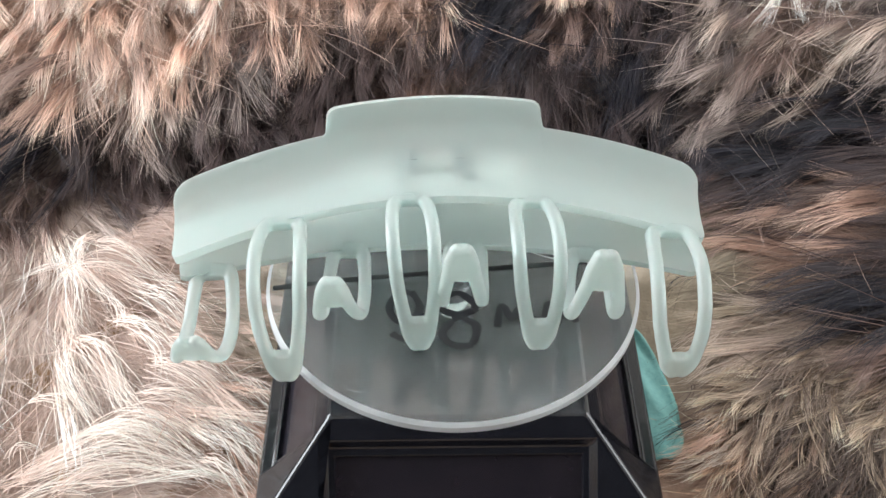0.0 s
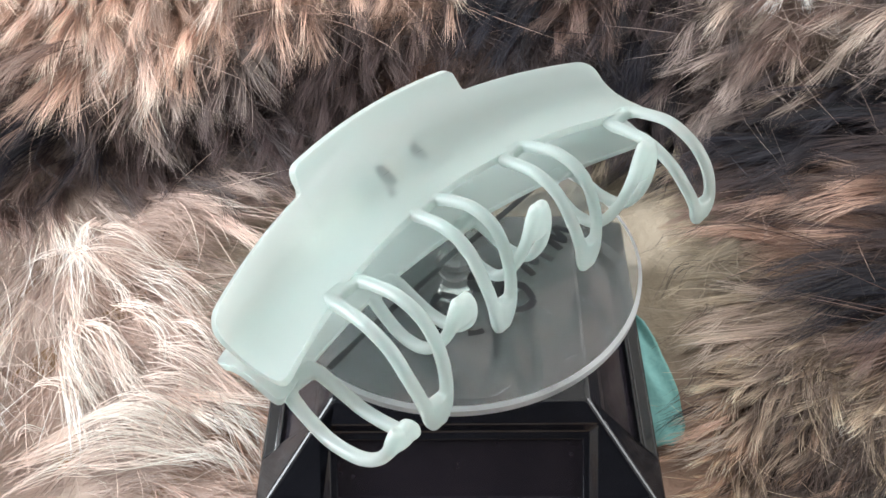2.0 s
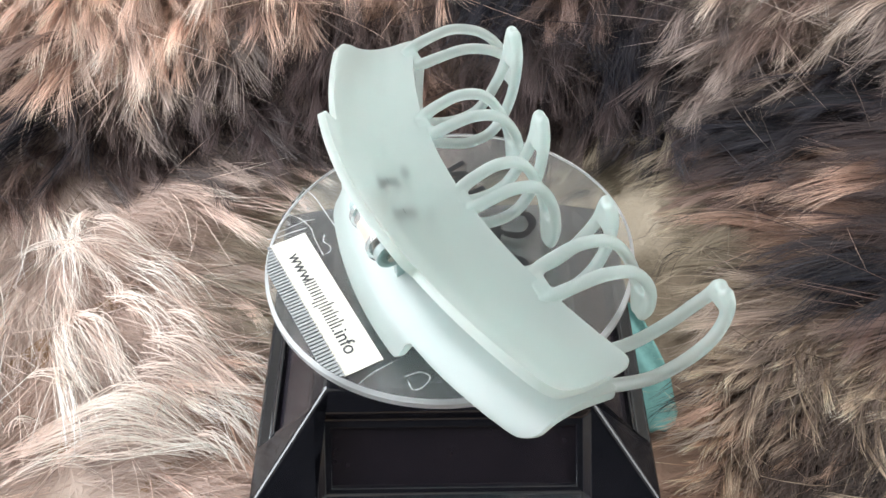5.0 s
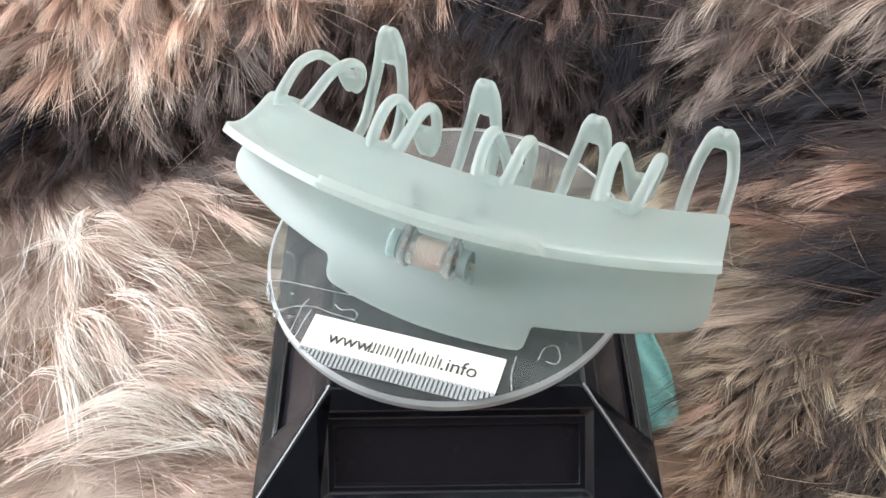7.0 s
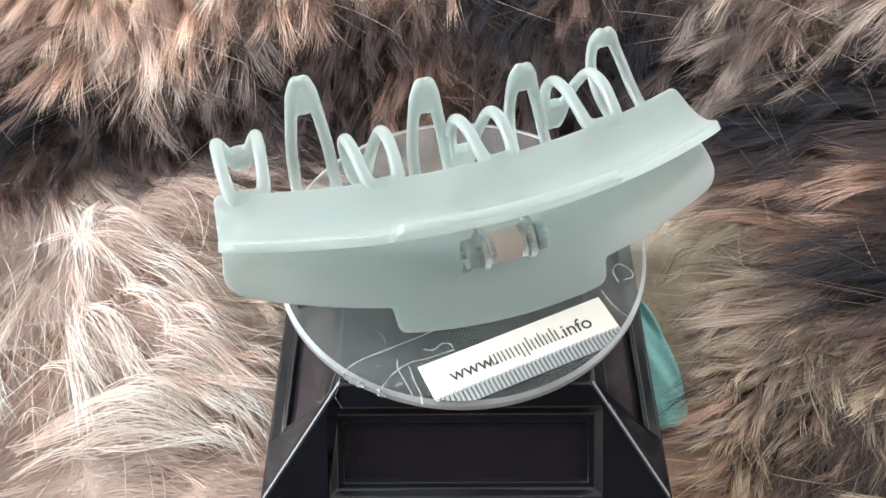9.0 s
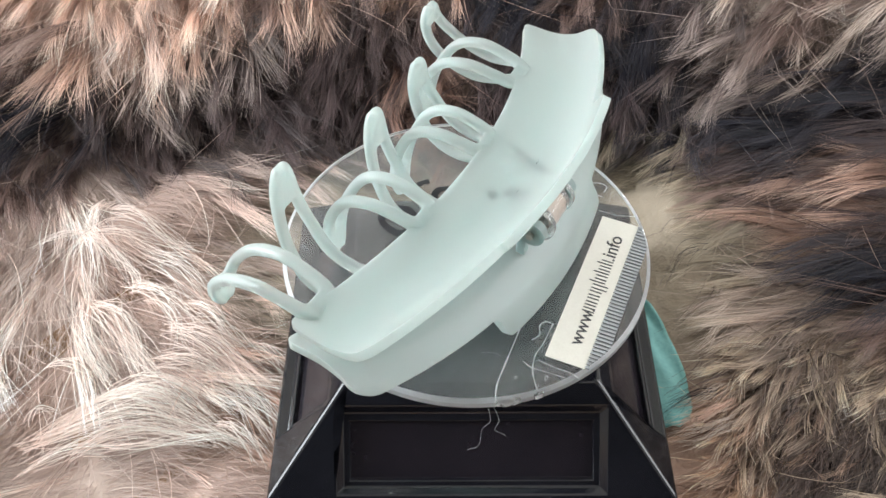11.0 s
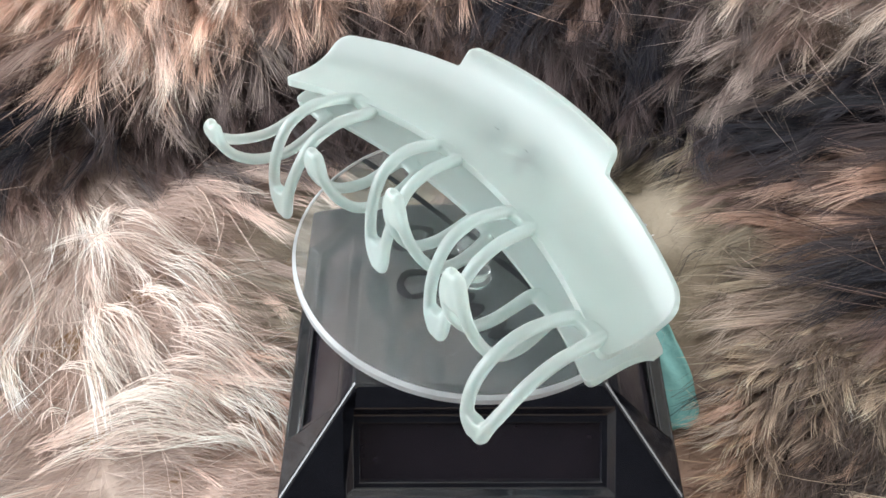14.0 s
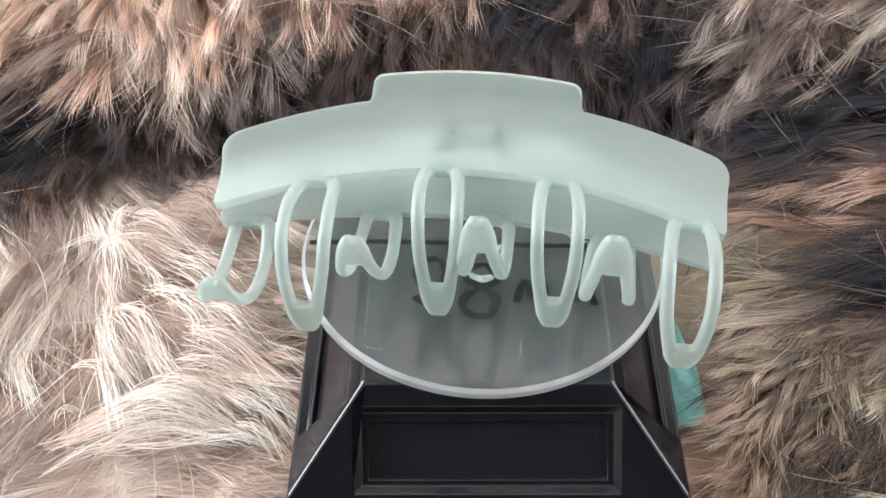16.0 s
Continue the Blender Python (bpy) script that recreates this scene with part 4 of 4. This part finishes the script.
def guard_hair(parent, locks, hairs):
    """Pointed locks of long hair."""
    rng = np.random.default_rng(11)
    x, y = rng.uniform(X0, X1, locks), rng.uniform(Y0, Y1, locks)
    # short curled locks crowd the near side by the cloth
    x[:700], y[:700] = rng.uniform(0.056, 0.15, 700), rng.uniform(-0.07, 0.014, 700)
    # the soft cream side has few long hairs
    keep = free(x, y, rng, 0.006) & (rng.random(locks) < np.where((x < -0.03) & (y < 0.066), 0.3, 1.0))
    x, y = x[keep], y[keep]
    m = len(x)
    ang, length, soft, pile, tone_of = combed(x, y)
    tone = tone_of[np.minimum((pile < rng.random(m)[:, None] * 0.999).sum(1), pile.shape[1] - 1)]
    size = rng.uniform(0.5, 1.5, m)
    ang = ang + rng.normal(0, 0.1, m)
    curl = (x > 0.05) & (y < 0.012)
    length = short_of_cloth(x, y, ang, length * rng.uniform(0.95, 1.7, m) * np.where(curl, 0.5, 1.0), rng)
    lift = np.radians(np.clip(17 + rng.normal(0, 6, m), 6, 40))
    bend = rng.normal(0, 0.1, m) * np.where(curl, 3.0, 1.0)
    glow = 0.5 + 0.95 * rng.random(m) ** 0.9
    calm = (x > 0.05) & (y < 0.1) & ~curl
    glow[calm] = 0.68 + 0.45 * glow[calm]
    size = size * np.where(curl, 0.5, np.where(calm, 0.7, 1.0))
    per = np.maximum(6, (hairs * size * rng.uniform(0.4, 1.6, m) * np.where(calm, 1.3, 1.0))).astype(int)
    k = np.repeat(np.arange(m), per)
    n = len(k)
    loose = rng.random(n) < np.where((x[k] < -0.03) & (y[k] < 0.07), 0.2, 0.06)
    a = rng.uniform(0, 2 * math.pi, n)
    r = 0.0027 * size[k] * np.sqrt(rng.random(n))
    ox, oy = r * np.cos(a), r * np.sin(a)
    hx, hy = x[k] + ox, y[k] + oy
    hang = ang[k] + np.where(loose, rng.normal(0, 0.45, n), rng.normal(0, 0.02, n))
    hlen = length[k] * rng.uniform(0.72, 1.05, n) * np.where(loose, 1.15, 1.0)
    hbend = bend[k] + np.where(loose, rng.normal(0, 0.3, n), rng.normal(0, 0.05, n))
    hlift = lift[k] * rng.uniform(0.85, 1.15, n)
    cen = strands(hx, hy, swell(x[k], y[k]), hang, hlen, hlift, hbend, 5)
    for i, c in enumerate(cen):
        t = i / 5
        f = np.where(loose, 0.0, 0.93 * t ** 1.1)
        c[:, 0] -= f * ox
        c[:, 1] -= f * oy
    shade = (glow[k] * rng.uniform(0.8, 1.2, n))[:, None]
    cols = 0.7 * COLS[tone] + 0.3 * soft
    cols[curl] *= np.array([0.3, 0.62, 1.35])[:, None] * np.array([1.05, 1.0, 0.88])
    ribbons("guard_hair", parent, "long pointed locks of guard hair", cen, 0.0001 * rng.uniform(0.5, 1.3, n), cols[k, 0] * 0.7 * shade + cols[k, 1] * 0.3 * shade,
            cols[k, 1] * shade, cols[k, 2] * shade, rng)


PELT = throw()
underfur(PELT, 130000)
guard_hair(PELT, 4200, 34)


# Long hairs that stray: white ones over the cream side, dark and tan ones round the cloth
STRAY = []


def wisp(x0, y0, x1, y1, bow, fan, count, tone="pale"):
    """A bundle of stray hairs from one spot to another, in mm, bowed to its left by a part of its length and fanned at its end."""
    STRAY.append((x0, y0, x1, y1, bow, fan, count, NAMES.index(tone)))


wisp(-109.0, 55.8, -108.1, 39.2, -0.00, 1.5, 22)
wisp(-106.0, 54.1, -106.5, 39.1, -0.11, 1.2, 14)
wisp(-108.6, 40.9, -111.3, 30.1, -0.00, 0.9, 5)
wisp(-108.6, 40.9, -128.0, 38.1, -0.06, 1.2, 6)
wisp(-108.6, 40.9, -114.1, 31.6, 0.08, 0.9, 5)
wisp(-108.1, 40.3, -105.8, 19.0, 0.10, 1.5, 8)
wisp(-108.1, 40.3, -101.0, 20.8, 0.05, 1.2, 6)
wisp(-107.6, 40.3, -99.8, 31.4, 0.00, 1.2, 8)
wisp(-107.6, 40.3, -91.6, 22.9, 0.07, 2.1, 10)
wisp(-107.8, 40.9, -76.8, 35.4, 0.05, 2.4, 12)
wisp(-101.6, 49.3, -77.5, 32.1, 0.07, 2.4, 16)
wisp(-100.9, 39.5, -66.5, 11.5, 0.08, 3.3, 24)
wisp(-104.6, 38.0, -90.1, 19.8, 0.09, 1.8, 14)
wisp(-93.4, 23.9, -69.4, 2.1, 0.07, 3.0, 20)
wisp(-105.6, 20.0, -87.9, -12.7, -0.09, 1.3, 36)
wisp(-103.3, 17.0, -84.5, -10.5, 0.13, 1.5, 18)
wisp(-105.6, 10.1, -90.3, -11.5, -0.06, 1.2, 18)
wisp(-104.3, 17.0, -88.3, -4.9, -0.04, 2.1, 12)
wisp(-108.1, -29.8, -54.2, -31.0, 0.19, 1.8, 26)
wisp(-106.2, -27.2, -63.5, -23.7, 0.21, 1.5, 26)
wisp(-97.9, -17.6, -62.8, -19.7, 0.17, 1.2, 18)
wisp(-101.9, -23.3, -69.4, -21.2, 0.20, 1.8, 26)
wisp(-95.7, -31.2, -62.8, -27.7, 0.12, 1.5, 22)
wisp(-87.8, -30.5, -49.2, -28.9, 0.06, 1.2, 12)
wisp(-108.8, -23.2, -102.8, -20.0, 0.19, 0.9, 5)
wisp(-81.4, -10.2, -61.0, -22.1, 0.10, 1.5, 12)
wisp(-106.4, -35.6, -81.3, -29.8, 0.13, 2.1, 14)
wisp(-78.6, 4.1, -47.2, -21.0, 0.09, 3.9, 24)
wisp(-79.7, -5.0, -46.8, -23.9, 0.12, 3.3, 24)
wisp(-67.2, -10.4, -45.1, -29.0, 0.10, 3.6, 26)
wisp(-75.7, 12.6, -58.8, -0.2, 0.08, 2.1, 12)
wisp(-57.0, 2.9, -42.3, -11.0, 0.06, 2.1, 14)
wisp(-62.4, -22.1, -48.4, -35.0, 0.08, 2.1, 14)
wisp(-86.5, 13.8, -76.4, -3.2, 0.15, 1.2, 5)
wisp(-107.1, -4.6, -92.8, -10.1, 0.11, 2.1, 8)

wisp(66, -8, 50, -16, 0.10, 1.5, 8, "umber")
wisp(64, -14, 50, -20, -0.12, 1.6, 9, "soot")
wisp(62, -2, 52, -12, 0.15, 1.6, 6, "umber")
wisp(70, 22, 54, 8, 0.10, 2.0, 7, "umber")
wisp(68, 34, 55, 22, -0.10, 2.5, 7, "soot")
wisp(72, 48, 56, 40, 0.12, 2.5, 6, "umber")
wisp(74, 60, 57, 58, -0.10, 2.5, 6, "umber")
wisp(66, -17, 51, -23, 0.12, 1.6, 34, "tan")
wisp(66, -12, 54, -18, 0.15, 1.6, 16, "straw")
wisp(67, -22, 50, -27, 0.10, 1.8, 34, "straw")
wisp(69, 8, 58, 0, 0.15, 1.8, 20, "straw")
wisp(72, 16, 60, 8, 0.15, 2.0, 16, "straw")


def stray_hair(parent):
    rng = np.random.default_rng(23)
    rows = np.repeat(np.array(STRAY), [r[6] for r in STRAY], 0)
    n = len(rows)
    x0, y0, x1, y1, bow, fan, _, tone = rows.T
    root = 0.0007 + 0.0003 * fan
    sx, sy = x0 / 1000 + rng.normal(0, 1, n) * root, y0 / 1000 + rng.normal(0, 1, n) * root
    ex, ey = x1 / 1000 + rng.normal(0, 1, n) * fan / 1000, y1 / 1000 + rng.normal(0, 1, n) * fan / 1000
    over = rng.uniform(0.85, 1.12, n)
    ex, ey = sx + (ex - sx) * over, sy + (ey - sy) * over
    bow = 4 * bow * rng.uniform(0.6, 1.35, n) + rng.normal(0, 0.1, n)
    kink, high = rng.normal(0, 0.02, n), rng.uniform(0.002, 0.006, n)
    cen = []
    for i in range(10):
        t = i / 9
        q = bow * t * (1 - t) + kink * math.sin(7 * t)
        px, py = sx + (ex - sx) * t - (ey - sy) * q, sy + (ey - sy) * t + (ex - sx) * q
        cen.append(np.stack([px, py, swell(px, py) + 0.004 + high * math.sin(math.pi * (0.15 + 0.75 * t))], -1))
    cols = COLS[tone.astype(int)]
    shade = rng.uniform(0.86, 1.15, n)[:, None]
    ribbons("stray_hair", parent, "long stray hairs, mostly white", cen, np.where(tone == NAMES.index("pale"), 0.00009, 0.00006) * rng.uniform(0.5, 1.4, n), cols[:, 1] * shade, cols[:, 2] * shade, cols[:, 2] * shade, rng)


stray_hair(PELT)


# Teal cloth that shows beside the stand
def cloth():
    bm = bmesh.new()
    ys = np.linspace(-0.0225, 0.0215, 40)
    edge = np.interp(ys, [-0.0225, -0.0205, -0.0167, -0.007, 0.0025, 0.0173, 0.0215], [0.0535, 0.0562, 0.0574, 0.0574, 0.0556, 0.0514, 0.0484])
    grid = [[bm.verts.new((0.0477 + (e - 0.0477) * k / 9, y, -0.0424 + 0.0005 * math.sin(k * 0.7 + y * 130) + 0.0003 * math.sin(y * 420 + k))) for y, e in zip(ys, edge)] for k in range(10)]
    for c0, c1 in zip(grid, grid[1:]):
        for i in range(len(ys) - 1):
            bm.faces.new((c0[i], c1[i], c1[i + 1], c0[i + 1]))
    ob = part("cloth", bm, TEAL, None, smooth=True)
    ob.modifiers.new("thick", "SOLIDIFY").thickness = 0.0006
    return tagged(ob, "teal cloth corner lying on the fur beside the stand", "cloth")


cloth()


def motions():
    for thing in (DISC, STRIP, CLAWS):
        walk(thing, [(t, pose(0, 0, 0, 0, 0, a)) for t, a in SPIN])


motions()
